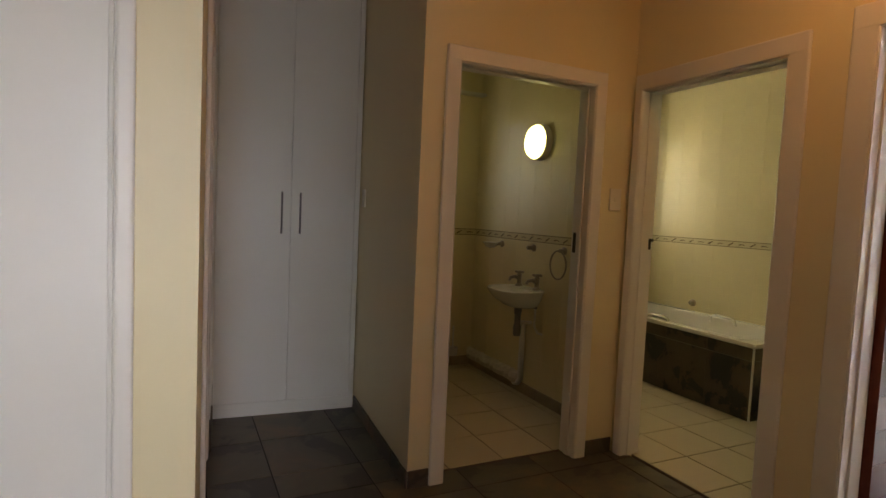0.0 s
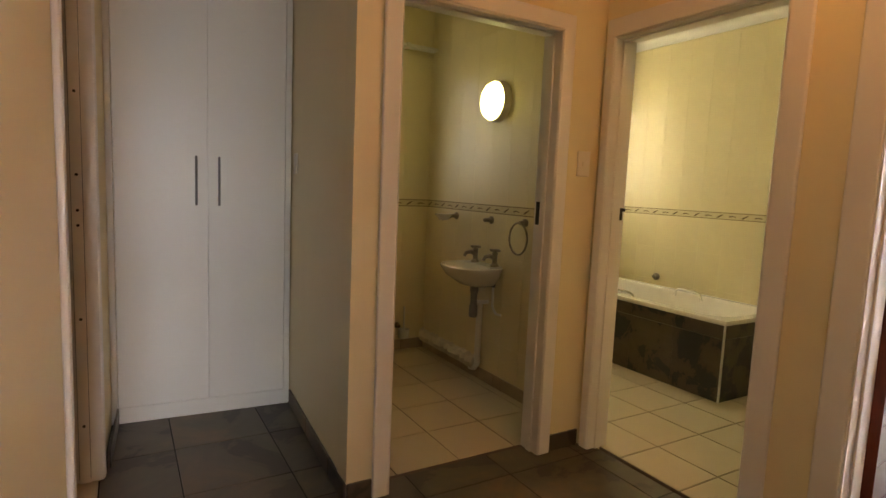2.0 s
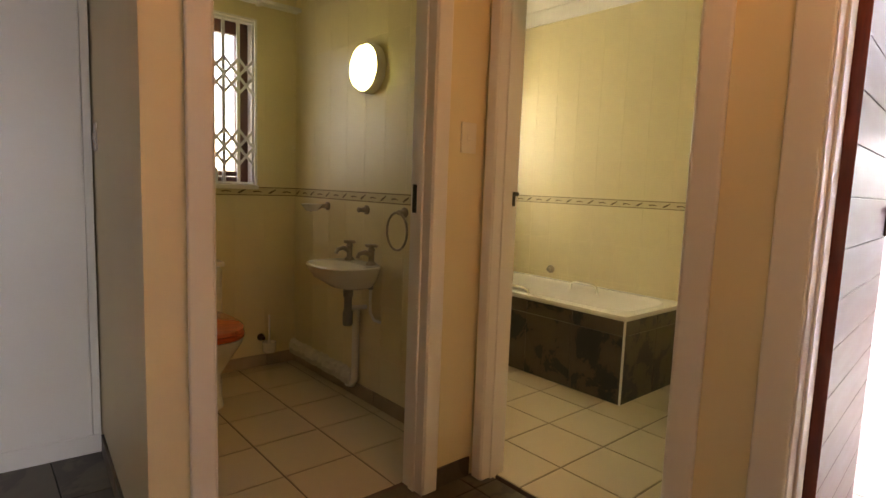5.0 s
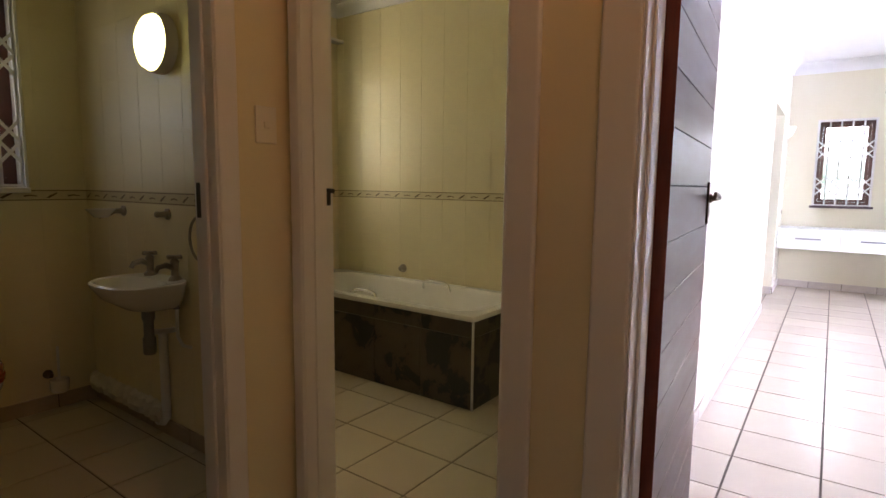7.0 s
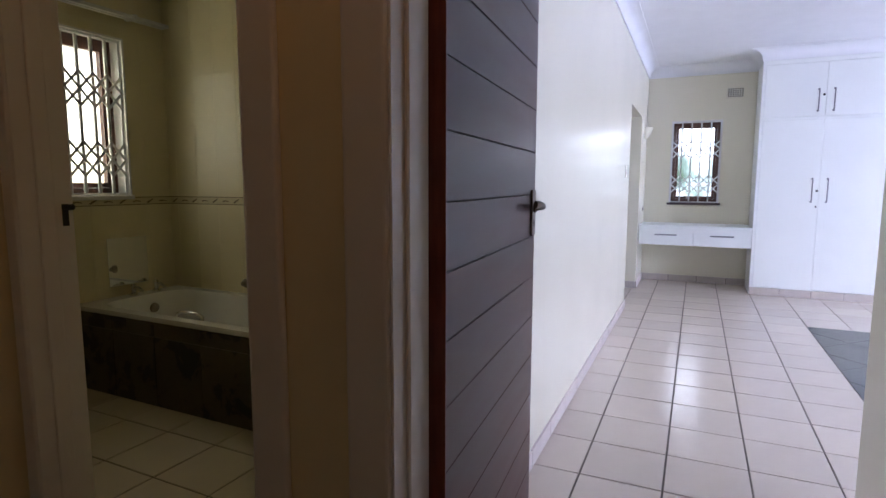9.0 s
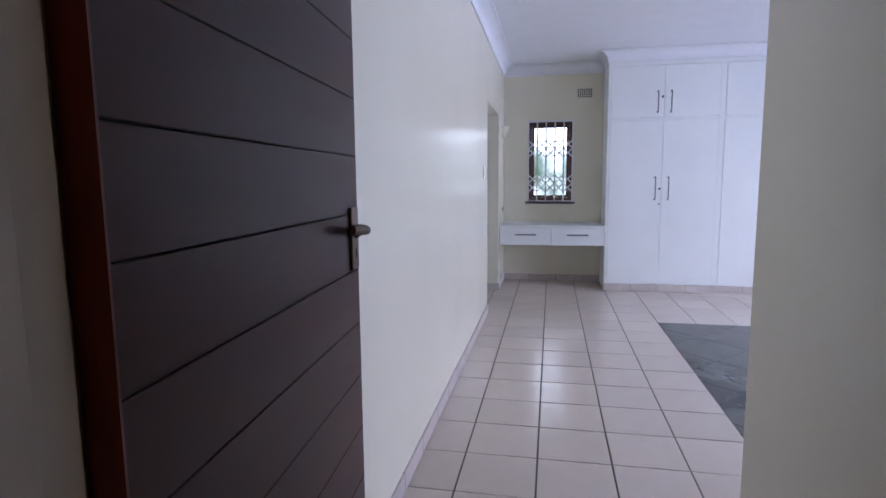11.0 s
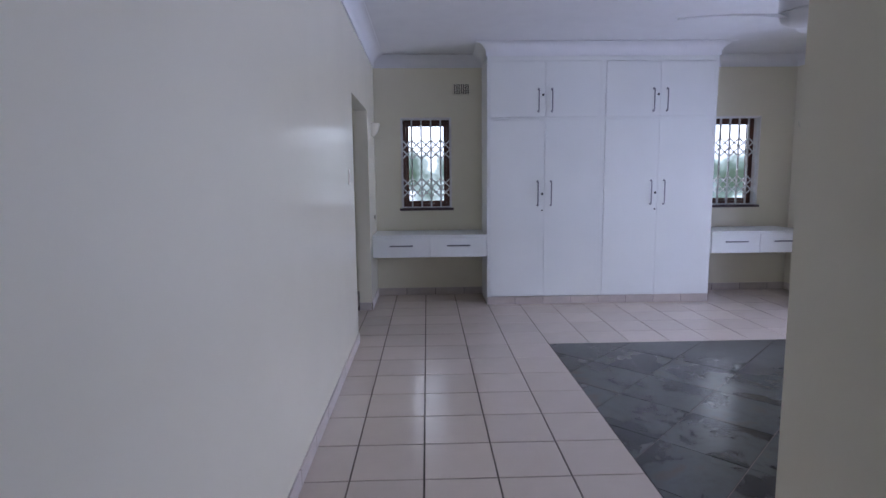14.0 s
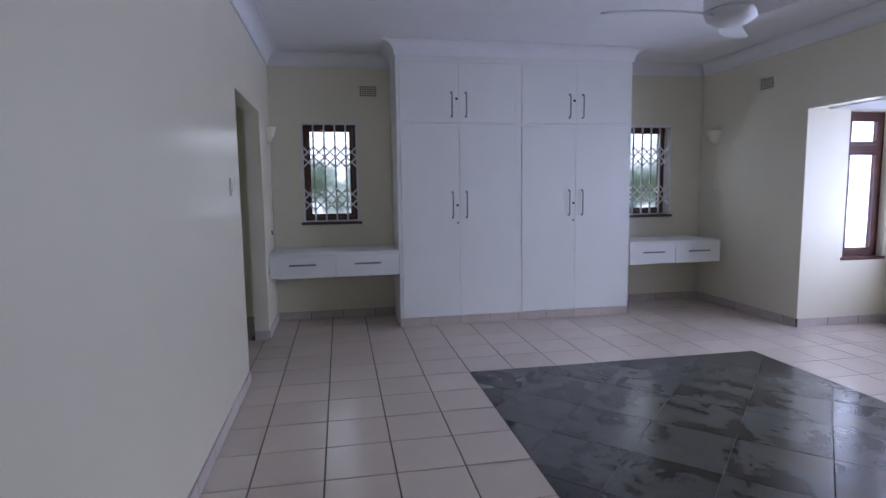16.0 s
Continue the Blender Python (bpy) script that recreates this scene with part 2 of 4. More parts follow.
def mesh_of(name, bm, mat, smooth=False):
    bmesh.ops.recalc_face_normals(bm, faces=bm.faces[:])
    me = bpy.data.meshes.new(name)
    bm.to_mesh(me)
    bm.free()
    me.materials.append(mat)
    if smooth:
        me.polygons.foreach_set("use_smooth", [True] * len(me.polygons))
        me.set_sharp_from_angle(angle=radians(38))
    return me


def part(name, bm, mat, parent=None, label="", smooth=False, m=None):
    ob = new(name, mesh_of(name, bm, mat, smooth))
    if m is not None:
        ob.matrix_basis = m
    if parent:
        ob.parent = parent
    return tagged(ob, label) if label else ob


def box(name, lo, hi, mat, parent=None, w=0.0, label="", seg=2):
    bm = B(bmesh.new(), *lo, *hi)
    if w:
        bev(bm, w, seg)
    return part(name, bm, mat, parent, label, smooth=w > 0)


def thing(name, m, label, category, group=""):
    ob = new(name)
    ob.matrix_basis = m
    return tagged(ob, label, category, group)


def structure(ob, label="", category=""):
    return tagged(ob, label, category, kind="structure")


def along(p0, p1):
    """The frame of a wall: x along it, y into it, z up."""
    d = Vector((p1[0] - p0[0], p1[1] - p0[1], 0))
    return pose(p0[0], p0[1], 0, 0, 0, math.degrees(math.atan2(d.y, d.x))), d.length


def wall(name, p0, p1, th, top, holes=(), mat=None, label="", low=-0.1):
    m, length = along(p0, p1)
    bm = bmesh.new()
    s = 0.0
    for a, b, z0, z1 in sorted(holes):
        if a > s:
            B(bm, s, 0, low, a, th, top)
        if z0 > 0:
            B(bm, a, 0, low, b, th, z0)
        B(bm, a, 0, z1, b, th, top)
        s = b
    if s < length:
        B(bm, s, 0, low, length, th, top)
    return structure(part(name, bm, mat or CREAM, m=m), label, "wall")


# ---- walls, ceilings, ground ----
TOP, BATH_TOP = 2.78, 2.64
DOOR_WC, DOOR_BATH, DOOR_BED = (0.18, 0.983, 0, 2.02), (0.182, 0.972, 0, 2.02), (1.297, 2.11, 0, 2.05)
# the bedroom stands a little askew to the lobby: its corners, bay corner and the axis of its walls
SKEW = 1.3
K = math.tan(radians(SKEW))
E0, E1, EN, ES, SW = (9.695, 1.80), (9.82, -3.46), (9.698, 1.652), (9.816, -3.336), (3.91, -3.470)
BX, BY, SY = 8.285, -4.33, -3.371


def east(y, off=0.0):
    """A place on the east wall."""
    return EN[0] + K * (EN[1] - y) - off, y


def south(x):
    """A place on the south wall."""
    return x, ES[1] - K * (ES[0] - x)


WIN_EAST, WIN_EAST_2 = (0.452, 1.048, 1.035, 2.095), (4.135, 4.735, 1.03, 2.09)
wall("wall_lobby_north", (1.335, 2.52), (2.60, 2.52), 0.11, TOP, [DOOR_WC], label="added cream lobby wall out of view with a doorway")
wall("wall_lobby_east", (2.60, 2.63), (2.60, -1.42), 0.12, TOP, [DOOR_BATH, DOOR_BED], label="added cream lobby wall out of view with two doorways")
wall("wall_recess_east", (1.456, 4.45), (1.342, 2.63), 0.10, TOP, label="cream painted wall beside the cupboard")
wall("wall_partition", (2.68, 4.39), (2.68, 2.63), 0.06, TOP, mat=PALE_GROUT, label="tiled partition between two bathrooms")
wall("wall_lobby_west", (0.385, 1.656), (0.55, 4.45), 0.12, TOP, [(0.70, 1.49, 0, 2.03)], label="added cream lobby wall out of view with a side doorway")
wall("wall_hall_north", (-1.80, 1.536), (0.385, 1.536), 0.12, TOP, [(0.30, 2.019, 0, 2.05)], label="added cream hall wall out of view with a white door")
wall("wall_hall_west", (-1.80, -1.42), (-1.80, 4.55), 0.12, TOP, label="added cream hall wall out of view")
wall("wall_hall_south", (0.62, -1.30), (-1.80, -1.30), 0.12, TOP, [(0.20, 0.74, 0.85, 2.05)], label="unseen cream hall wall with an added window opening")
# Two unseen walls, added to keep hall daylight off the lobby walls.
wall("wall_hall_light_block", (0.50, -0.05), (0.50, -1.42), 0.12, TOP, label="added cream hall wall out of view")
wall("wall_added_lobby_south", (2.60, -0.05), (0.62, -0.05), 0.12, TOP, label="added cream lobby wall out of view")
wall("wall_recess_back", (-1.80, 4.45), (1.456, 4.45), 0.12, TOP, label="cream painted back wall")
WIN_WC, WIN_BATH = (0.38, 0.96, 1.195, 2.225), (2.235, 2.815, 1.195, 2.225)
wall("wall_bath_north", (1.45, 4.39), (4.69, 4.39), 0.22, TOP, [WIN_WC, WIN_BATH], PALE_GROUT, "tiled outer wall with two barred windows")
wall("wall_bath_east", (4.57, 4.39), (4.57, 1.60), 0.12, TOP, mat=PALE_GROUT, label="tiled wall behind the bathtub")
wall("wall_bedroom_north", (2.72, 1.487), EN, 0.13, TOP, [(5.01, 6.20, 0, 2.085)], BEDROOM_CREAM, "pale cream bedroom wall with a plain opening")
wall("wall_bedroom_east", E0, E1, 0.22, TOP, [WIN_EAST, WIN_EAST_2], BEDROOM_CREAM, "pale cream bedroom wall with two barred windows")
wall("wall_bedroom_south", ES, SW, 0.12, TOP, [(ES[0] - BX, ES[0] - 5.2, 0, 2.07)], BEDROOM_CREAM, "pale cream bedroom wall open to a window bay")
wall("wall_bay_east", (BX, SY - 0.12), (BX, BY), 0.12, 2.3, [(0.34, 0.80, 0.655, 2.055)], BEDROOM_CREAM, "cream side wall of the window bay")
wall("wall_bay_lining", (BX - 0.003, SY - 0.002), (BX - 0.003, BY), 0.0028, 2.07, [(0.458, 0.918, 0.655, 2.055)], BEDROOM_CREAM, "cream side wall of the window bay")
wall("wall_bay_south", (BX + 0.12, BY), (5.08, BY), 0.12, 2.3, [(0.17, 3.05, 0.655, 2.055)], BEDROOM_CREAM, "cream wall under the bay window")
wall("wall_bay_west", (5.20, BY), (5.20, -3.56), 0.12, 2.3, mat=BEDROOM_CREAM, label="cream side wall of the window bay")
wall("wall_passage_south", (4.0, 0.344), (2.72, 0.344), 0.12, TOP, mat=BEDROOM_CREAM, label="cream wall of the bedroom entry passage")
wall("wall_bedroom_west", (4.0, -3.47), (4.0, 0.224), 0.12, TOP, mat=BEDROOM_CREAM, label="pale cream bedroom wall")
wall("wall_dressing_east", (9.95, 3.4), (9.95, 1.80), 0.12, TOP, mat=BEDROOM_CREAM, label="cream wall of the dressing passage")
# The opening is out of view, added so skylight brightens the dressing passage.
wall("wall_dressing_north", (7.2, 3.4), (10.07, 3.4), 0.12, TOP, [(1.2, 2.2, 0.9, 2.1)], mat=BEDROOM_CREAM, label="cream wall of the dressing passage")
wall("wall_dressing_west", (7.3, 1.78), (7.3, 3.4), 0.12, TOP, mat=BEDROOM_CREAM, label="cream wall of the dressing passage")


def ceiling(name, x0, y0, x1, y1, z):
    structure(box(name, (x0, y0, z), (x1, y1, z + 0.1), CEILING), "plain white painted ceiling", "ceiling")


ceiling("ceiling_bedroom", 2.73, -3.595, 10.10, 3.55, TOP)
ceiling("ceiling_lobby", -1.95, -1.45, 2.73, 4.70, TOP)
ceiling("ceiling_bath", 2.741, 1.63, 4.57, 4.39, BATH_TOP)
ceiling("ceiling_wc", 1.45, 2.63, 2.68, 4.39, BATH_TOP)
ceiling("ceiling_bay", 5.08, BY - 0.12, BX + 0.12, SY - 0.222, 2.30)
ceiling("ceiling_bath_loft", 2.731, 3.551, 4.90, 4.70, TOP)
structure(box("bay_lintel_soffit", (5.2, BY, 2.07), (BX, SY - 0.2225, 2.298), CEILING), "white lowered ceiling of the bay", "ceiling")
gr = bmesh.new()
for x0, y0, x1, y1 in ((-300, -300, 300, 300),):
    gr.faces.new([gr.verts.new(p) for p in ((x0, y0, -0.12), (x1, y0, -0.12), (x1, y1, -0.12), (x0, y1, -0.12))])
structure(part("ground", gr, GROUND), "dry grass and earth garden ground", "ground")


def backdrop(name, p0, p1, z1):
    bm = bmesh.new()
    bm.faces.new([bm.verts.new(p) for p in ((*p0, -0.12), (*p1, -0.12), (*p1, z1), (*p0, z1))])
    structure(part(name, bm, GARDEN), "glowing backdrop of garden greenery with daylight painted in", "backdrop")


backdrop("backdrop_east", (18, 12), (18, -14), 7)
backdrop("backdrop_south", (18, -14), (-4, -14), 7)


# ---- floors ----
def tile_mesh(name, w, d, mat, h=0.009, c=0.0022):
    bm = bmesh.new()
    lo = [bm.verts.new((x, y, -h)) for x, y in ((0, 0), (w, 0), (w, d), (0, d))]
    hi = [bm.verts.new((x, y, 0)) for x, y in ((c, c), (w - c, c), (w - c, d - c), (c, d - c))]
    bm.faces.new(hi)
    for k in range(4):
        bm.faces.new((lo[k], lo[(k + 1) % 4], hi[(k + 1) % 4], hi[k]))
    return mesh_of(name, bm, mat)


def slab(name, x0, y0, x1, y1, mat, label):
    return structure(box(name, (x0, y0, -0.1), (x1, y1, -0.004), mat), label, "floor")


floor_bed = slab("floor_bedroom", 2.66, BY, 9.83, 1.8, GROUT, "beige ceramic tiles with dark grout and a slate inset")
floor_dress = slab("floor_dressing", 7.3, 1.801, 9.95, 3.4, GROUT, "beige ceramic tiles of the dressing passage")
floor_lobby = slab("floor_lobby", -1.8, -1.3, 2.655, 2.62, DARK, "dark worn slate tiles of the lobby")
floor_recess = slab("floor_recess", -1.8, 2.621, 1.46, 4.45, DARK, "dark worn slate tiles before the cupboard")
floor_wc = slab("floor_wc", 1.461, 2.621, 2.68, 4.39, GROUT, "cream ceramic tiles with dark grout")
floor_bath = slab("floor_bath", 2.681, 1.60, 4.57, 4.39, GROUT, "cream ceramic tiles with dark grout")


# ---- cornice and skirting ----
def cornice(p0, p1, m0=0, m1=0, r=0.115, top=TOP):
    """A cove under the ceiling on the near side of a wall line; m: +1 where the end mitres inwards, -1 outwards."""
    m, length = along(p0, p1)
    prof = [(0, top - r - 0.012), (0.012, top - r - 0.012)] + [(r - (r - 0.012) * math.cos(a * math.pi / 16), top - r + (r - 0.008) * math.sin(a * math.pi / 16)) for a in range(9)] + [(r + 0.01, top - 0.008), (r + 0.01, top - 0.001), (0, top - 0.001)]
    bm = bmesh.new()
    loft(bm, [[(d * m0, -d, z) for d, z in prof], [(length - d * m1, -d, z) for d, z in prof]])
    structure(part("cornice", bm, CEILING, m=m, smooth=True), "white coved plaster cornice", "cornice")


WN, WS = (9.115, 0.385), (9.115 + 2.47 * K, -2.085)   # the two front corners of the wardrobes
cornice((2.72, 1.487), EN, 0, 1)
cornice(EN, east(WN[1]), 1, 1)
cornice(east(WN[1]), WN, 1, -1)
cornice(WN, WS, -1, -1)
cornice(WS, east(WS[1]), -1, 1)
cornice(east(WS[1]), ES, 1, 1)
cornice(ES, south(4.0), 1, 1)
cornice(south(4.0), (4.0, 0.344), 1, -1)
cornice((4.0, 0.344), (2.72, 0.344), -1, 0)
cornice((2.741, 4.382), (4.562, 4.382), 1, 1, 0.075, BATH_TOP)
cornice((4.562, 4.382), (4.562, 1.65), 1, 1, 0.075, BATH_TOP)


# ---- door frames ----
def door_frame(name, p0, p1, hole, th, label, mat=WHITE, face=0.072, proud=0.02, sides=(1, 1), back=True):
    m, _ = along(p0, p1)
    s0, s1, _z, zt = hole
    root = structure(thing(name, m, label, "door frame"), label, "door frame")
    d0, d1 = -proud, th + (0.004 if back else -0.002)
    for k, (a, b) in enumerate(((s0 - face * sides[0], s0), (s1, s1 + face * sides[1]))):
        if sides[k]:
            bm = B(bmesh.new(), a, d0, 0, b, -0.0005, zt + face)
            bev(bm, 0.009, 3)
            part("architrave", bm, mat, root)
    bm = B(bmesh.new(), s0 - face * sides[0] + 0.001, d0 - 0.001, zt, s1 + face * sides[1] - 0.001, -0.0005, zt + face + 0.001)
    bev(bm, 0.009, 3)
    part("architrave_head", bm, mat, root)
    t = 0.006
    for a, b, q in ((s0, s0 + t, 1), (s1 - t, s1, -1)):
        bm = B(bmesh.new(), a, d0 + 0.004, 0, b, d1, zt)
        stop = (b, b + 0.009) if q > 0 else (a - 0.009, a)
        B(bm, stop[0], 0.03, 0, stop[1], th * 0.6, zt)
        bev(bm, 0.003, 1)
        part("jamb", bm, mat, root)
    bm = B(bmesh.new(), s0 + t, d0 + 0.004, zt - t, s1 - t, d1, zt)
    B(bm, s0 + t, 0.03, zt - t - 0.009, s1 - t, th * 0.6, zt - t)
    bev(bm, 0.003, 1)
    part("head", bm, mat, root)
    return root


fr_wc = door_frame("door_frame_1", (1.335, 2.52), (2.60, 2.52), DOOR_WC, 0.11, "white painted frame of the toilet doorway")
fr_ba = door_frame("door_frame_2", (2.60, 2.63), (2.60, -1.42), DOOR_BATH, 0.12, "white painted frame of the bathroom doorway", face=0.085, sides=(0.62, 1))
fr_be = door_frame("door_frame_3", (2.60, 2.63), (2.60, -1.42), DOOR_BED, 0.12, "white painted frame of the bedroom doorway", face=0.092)
fr_lw = door_frame("door_frame_4", (0.385, 1.656), (0.55, 4.45), (0.70, 1.49, 0, 2.03), 0.12, "white painted frame of the side doorway", face=0.05)
fr_hn = door_frame("door_frame_5", (-1.80, 1.536), (0.385, 1.536), (0.30, 2.019, 0, 2.05), 0.12, "white moulded frame of the hall door", face=0.038)
# lock strikes
for root, x, y, z0, z1, wid in ((fr_wc, 0.9765, 0.085, 1.13, 1.24, 0.012), (fr_ba, 0.1885, 0.10, 1.165, 1.225, 0.008)):
    q = -1 if root is fr_wc else 1
    box("strike_plate", (x, y - wid, z0), (x + q * 0.003, y + wid, z1), BLACK, root, label="black lock strike plate")
bm = B(bmesh.new(), 0.189, 0.095, 1.208, 0.198, 0.125, 1.224)
part("strike_lip", bev(bm, 0.004, 1), BLACK, fr_ba, "black lock strike lip")
bm = B(bmesh.new(), 0.712 + 0.77, 0.03, 0.02, 0.714 + 0.762, 0.072, 2.0)
strip = part("steel_edge", bm, STEEL, fr_lw, "bare steel strip with screw holes")
for z in (0.25, 0.7, 1.08, 1.14, 1.28, 1.6):
    bm = lathe(bmesh.new(), [(0.006, 0), (0.006, 0.004), (0, 0.004)], 8, pose(1.476, 0.05, z, 0, -90, 0))
    part("screw", bm, BLACK, strip)


# ---- doors ----
def plank_door(name, m, width, height, label, th=0.042, courses=(0.24,) * 9, handle_x=None, handle_z=1.205, grip=-1):
    """A boarded leaf: hinge at x = 0, face at y = 0 and body behind it; boards lie across."""
    root = structure(thing(name, m, label, "door"), label, "door")
    bm = B(bmesh.new(), 0.004, 0.004, 0.012, width - 0.001, th - 0.004, height)
    core = part("core", bm, DARK, root)
    z = 0.012
    for h in courses:
        for y0, y1 in ((0, 0.0055), (th - 0.0055, th)):
            bm = B(bmesh.new(), 0.003, y0, z, width, y1, min(z + h - 0.0026, height))
            part("board", bev(bm, 0.0012, 1), WOOD, root)
        z += h
    bm = B(bmesh.new(), 0, 0, 0.012, 0.004, th, height)
    part("hinge_edge", bm, RED_WOOD, root, "reddish raw mahogany edge")
    bm = B(bmesh.new(), width, 0.0015, 0.012, width + 0.002, th - 0.0015, height)
    part("lock_edge", bm, WOOD, root)
    hx = handle_x or width - 0.046
    bm = B(bmesh.new(), hx - 0.027, -0.008, handle_z - 0.092, hx + 0.027, -0.0002, handle_z + 0.058)
    plate = part("backplate", bev(bm, 0.004), BRONZE, root, "dark bronze lever backplate")
    # A solid black bar gives the keyhole its dark inside by colour.
    bm = B(bmesh.new(), hx - 0.003, -0.0095, handle_z - 0.062, hx + 0.003, -0.0078, handle_z - 0.04)
    part("keyhole", bm, BLACK, plate)
    bm = bmesh.new()
    rings = []
    for x, y, dz, w, h in ((-0.004, -0.006, 0, 0.010, 0.010), (-0.004, -0.020, 0, 0.010, 0.010), (-0.003, -0.030, 0.002, 0.011, 0.010), (-0.012, -0.038, 0.004, 0.011, 0.011), (-0.035, -0.042, 0.007, 0.008, 0.012), (-0.07, -0.041, 0.011, 0.006, 0.012), (-0.10, -0.038, 0.013, 0.006, 0.012), (-0.112, -0.035, 0.013, 0.006, 0.012)):
        turn = 0.0 if y > -0.025 else (0.8 if x > -0.01 else 1.45)
        rings.append([(hx + x + w * math.cos(a * 0.5236) * math.cos(turn), y - w * math.cos(a * 0.5236) * math.sin(turn), handle_z + dz + h * math.sin(a * 0.5236)) for a in range(12)])
    loft(bm, rings)
    part("lever", bm, BRONZE, plate, smooth=True)
    bm = lathe(bmesh.new(), [(0, 0.0), (0.017, 0.0), (0.017, 0.008), (0.012, 0.012), (0, 0.012)], 14, pose(hx, -0.006, handle_z, 90, 0, 0))
    part("rose", bm, BRONZE, plate, smooth=True)
    return root


plank_door("door_bedroom", pose(2.742, 1.300, 0, 0, 0, 5.1), 0.862, 2.03, "dark mahogany boarded door standing open", courses=(0.132,) + (0.138,) * 14)
plank_door("door_wc", pose(1.545, 2.645, 0, 0, 0, 90.5), 0.78, 2.02, "brown wooden toilet door standing open", courses=(0.132,) + (0.138,) * 14)
white_door = structure(thing("door_hall", pose(-1.80, 1.536, 0), "closed flush white hall door", "door"), "closed flush white hall door", "door")
bm = B(bmesh.new(), 0.318, 0.035, 0.01, 2.004, 0.075, 2.03)
part("leaf", bev(bm, 0.003), WHITE, white_door)
bm = B(bmesh.new(), 1.985, 0.0345, 0.01, 1.992, 0.0349, 2.03)
part("edge_bead", bm, WHITE, white_door)


# ---- windows ----
def window(name, p0, p1, hole, th, label, bars=4, mullions=(), transom=None, grille=True, sill_mat=None, sill_out=0.03, reveal=WHITE):
    """Wooden window set deep in a hole of a wall, with a folding security grille inside."""
    m, _ = along(p0, p1)
    s0, s1, z0, z1 = hole
    root = structure(thing(name, m, label, "window"), label, "window")
    d, f = (th * 0.55 if th > 0.15 else 0.075), 0.055
    bm = bmesh.new()
    B(bm, s0, d, z0, s0 + f, d + 0.07, z1), B(bm, s1 - f, d, z0, s1, d + 0.07, z1)
    B(bm, s0 + f, d, z0, s1 - f, d + 0.07, z0 + f), B(bm, s0 + f, d, z1 - f, s1 - f, d + 0.07, z1)
    for x in mullions:
        B(bm, x - 0.03, d + 0.002, z0 + f, x + 0.03, d + 0.068, z1 - f)
    if transom:
        B(bm, s0 + f, d + 0.001, transom - 0.03, s1 - f, d + 0.066, transom + 0.03)
    part("window_frame", bm, WINDOW_WOOD, root, "dark mahogany window frame")
    edges = [s0 + f] + list(mullions) + [s1 - f]
    rows = [(z0 + f, z1 - f)] if not transom else [(z0 + f, transom - 0.03), (transom + 0.03, z1 - f)]
    for a, b in zip(edges, edges[1:]):
        a, b = a + (0.03 if a in mullions else 0), b - (0.03 if b in mullions else 0)
        for q0, q1 in rows:
            g = 0.035
            bm = bmesh.new()
            B(bm, a + 0.002, d - 0.012, q0 + 0.002, a + g, d + 0.03, q1 - 0.002), B(bm, b - g, d - 0.012, q0 + 0.002, b - 0.002, d + 0.03, q1 - 0.002)
            B(bm, a + g, d - 0.012, q0 + 0.002, b - g, d + 0.03, q0 + g), B(bm, a + g, d - 0.012, q1 - g, b - g, d + 0.03, q1 - 0.002)
            sash = part("casement", bm, WINDOW_WOOD, root)
            bm = B(bmesh.new(), a + g, d + 0.008, q0 + g, b - g, d + 0.012, q1 - g)
            part("pane", bm, GLASS, sash, "clear glass").visible_shadow = False
    if reveal:
        for nm, lo, hi in (("reveal", (s0, -0.004, z0), (s0 + 0.012, d, z1)), ("reveal", (s1 - 0.012, -0.004, z0), (s1, d, z1)), ("reveal", (s0 + 0.012, -0.004, z1 - 0.012), (s1 - 0.012, d, z1))):
            box(nm, lo, hi, reveal, root)
    sm = sill_mat or reveal
    bm = B(bmesh.new(), s0 - (0.02 if sill_mat else 0), -sill_out, z0 - 0.02, s1 + (0.02 if sill_mat else 0), -0.0005, z0 + 0.008)
    part("window_sill", bev(bm, 0.003, 1), sm, root, "dark tiled sill" if sill_mat else "white sill")
    box("sill_board", (s0 + 0.012, 0.0, z0), (s1 - 0.012, d, z0 + 0.009), sm, root)
    if grille:
        gate = thing("security_grille", m, "white folding steel security grille across the window", "security grille", "window grilles")
        y = 0.028
        a, b, lo, hi = s0 + 0.016, s1 - 0.016, z0 + 0.012, z1 - 0.014
        xs = [a + (b - a) * k / (bars + 1) for k in range(bars + 2)]
        for k, x in enumerate(xs):
            bm = B(bmesh.new(), x - 0.009, y - 0.006, lo, x - 0.003, y + 0.008, hi)
            B(bm, x + 0.003, y - 0.006, lo, x + 0.009, y + 0.008, hi)
            B(bm, x - 0.003, y + 0.004, lo, x + 0.003, y + 0.007, hi)
            part("upright", bm, GRILLE, gate)
        for nm, zz in (("bottom_track", lo), ("top_track", hi - 0.012)):
            part(nm, B(bmesh.new(), a - 0.004, y - 0.009, zz - 0.0005, b + 0.004, y + 0.011, zz + 0.0125), GRILLE, gate)
        step, hgt = xs[1] - xs[0], hi - lo
        for c0, c1 in ((0.12, 0.335), (0.555, 0.765)):
            zl, zh = lo + hgt * c0, lo + hgt * c1
            half = (zh - zl) / 2
            for k in range(-1, bars + 1):
                for sgn, yy in ((1, y - 0.008), (-1, y - 0.011)):
                    pa, pb = [xs[0] + step * k, zl if sgn > 0 else zh], [xs[0] + step * (k + 2), zh if sgn > 0 else zl]
                    if pa[0] < xs[0] - 1e-6:
                        pa = [xs[0], pa[1] + sgn * half]
                    if pb[0] > xs[-1] + 1e-6:
                        pb = [xs[-1], pb[1] - sgn * half]
                    dx, dz = pb[0] - pa[0], pb[1] - pa[1]
                    ln = math.hypot(dx, dz)
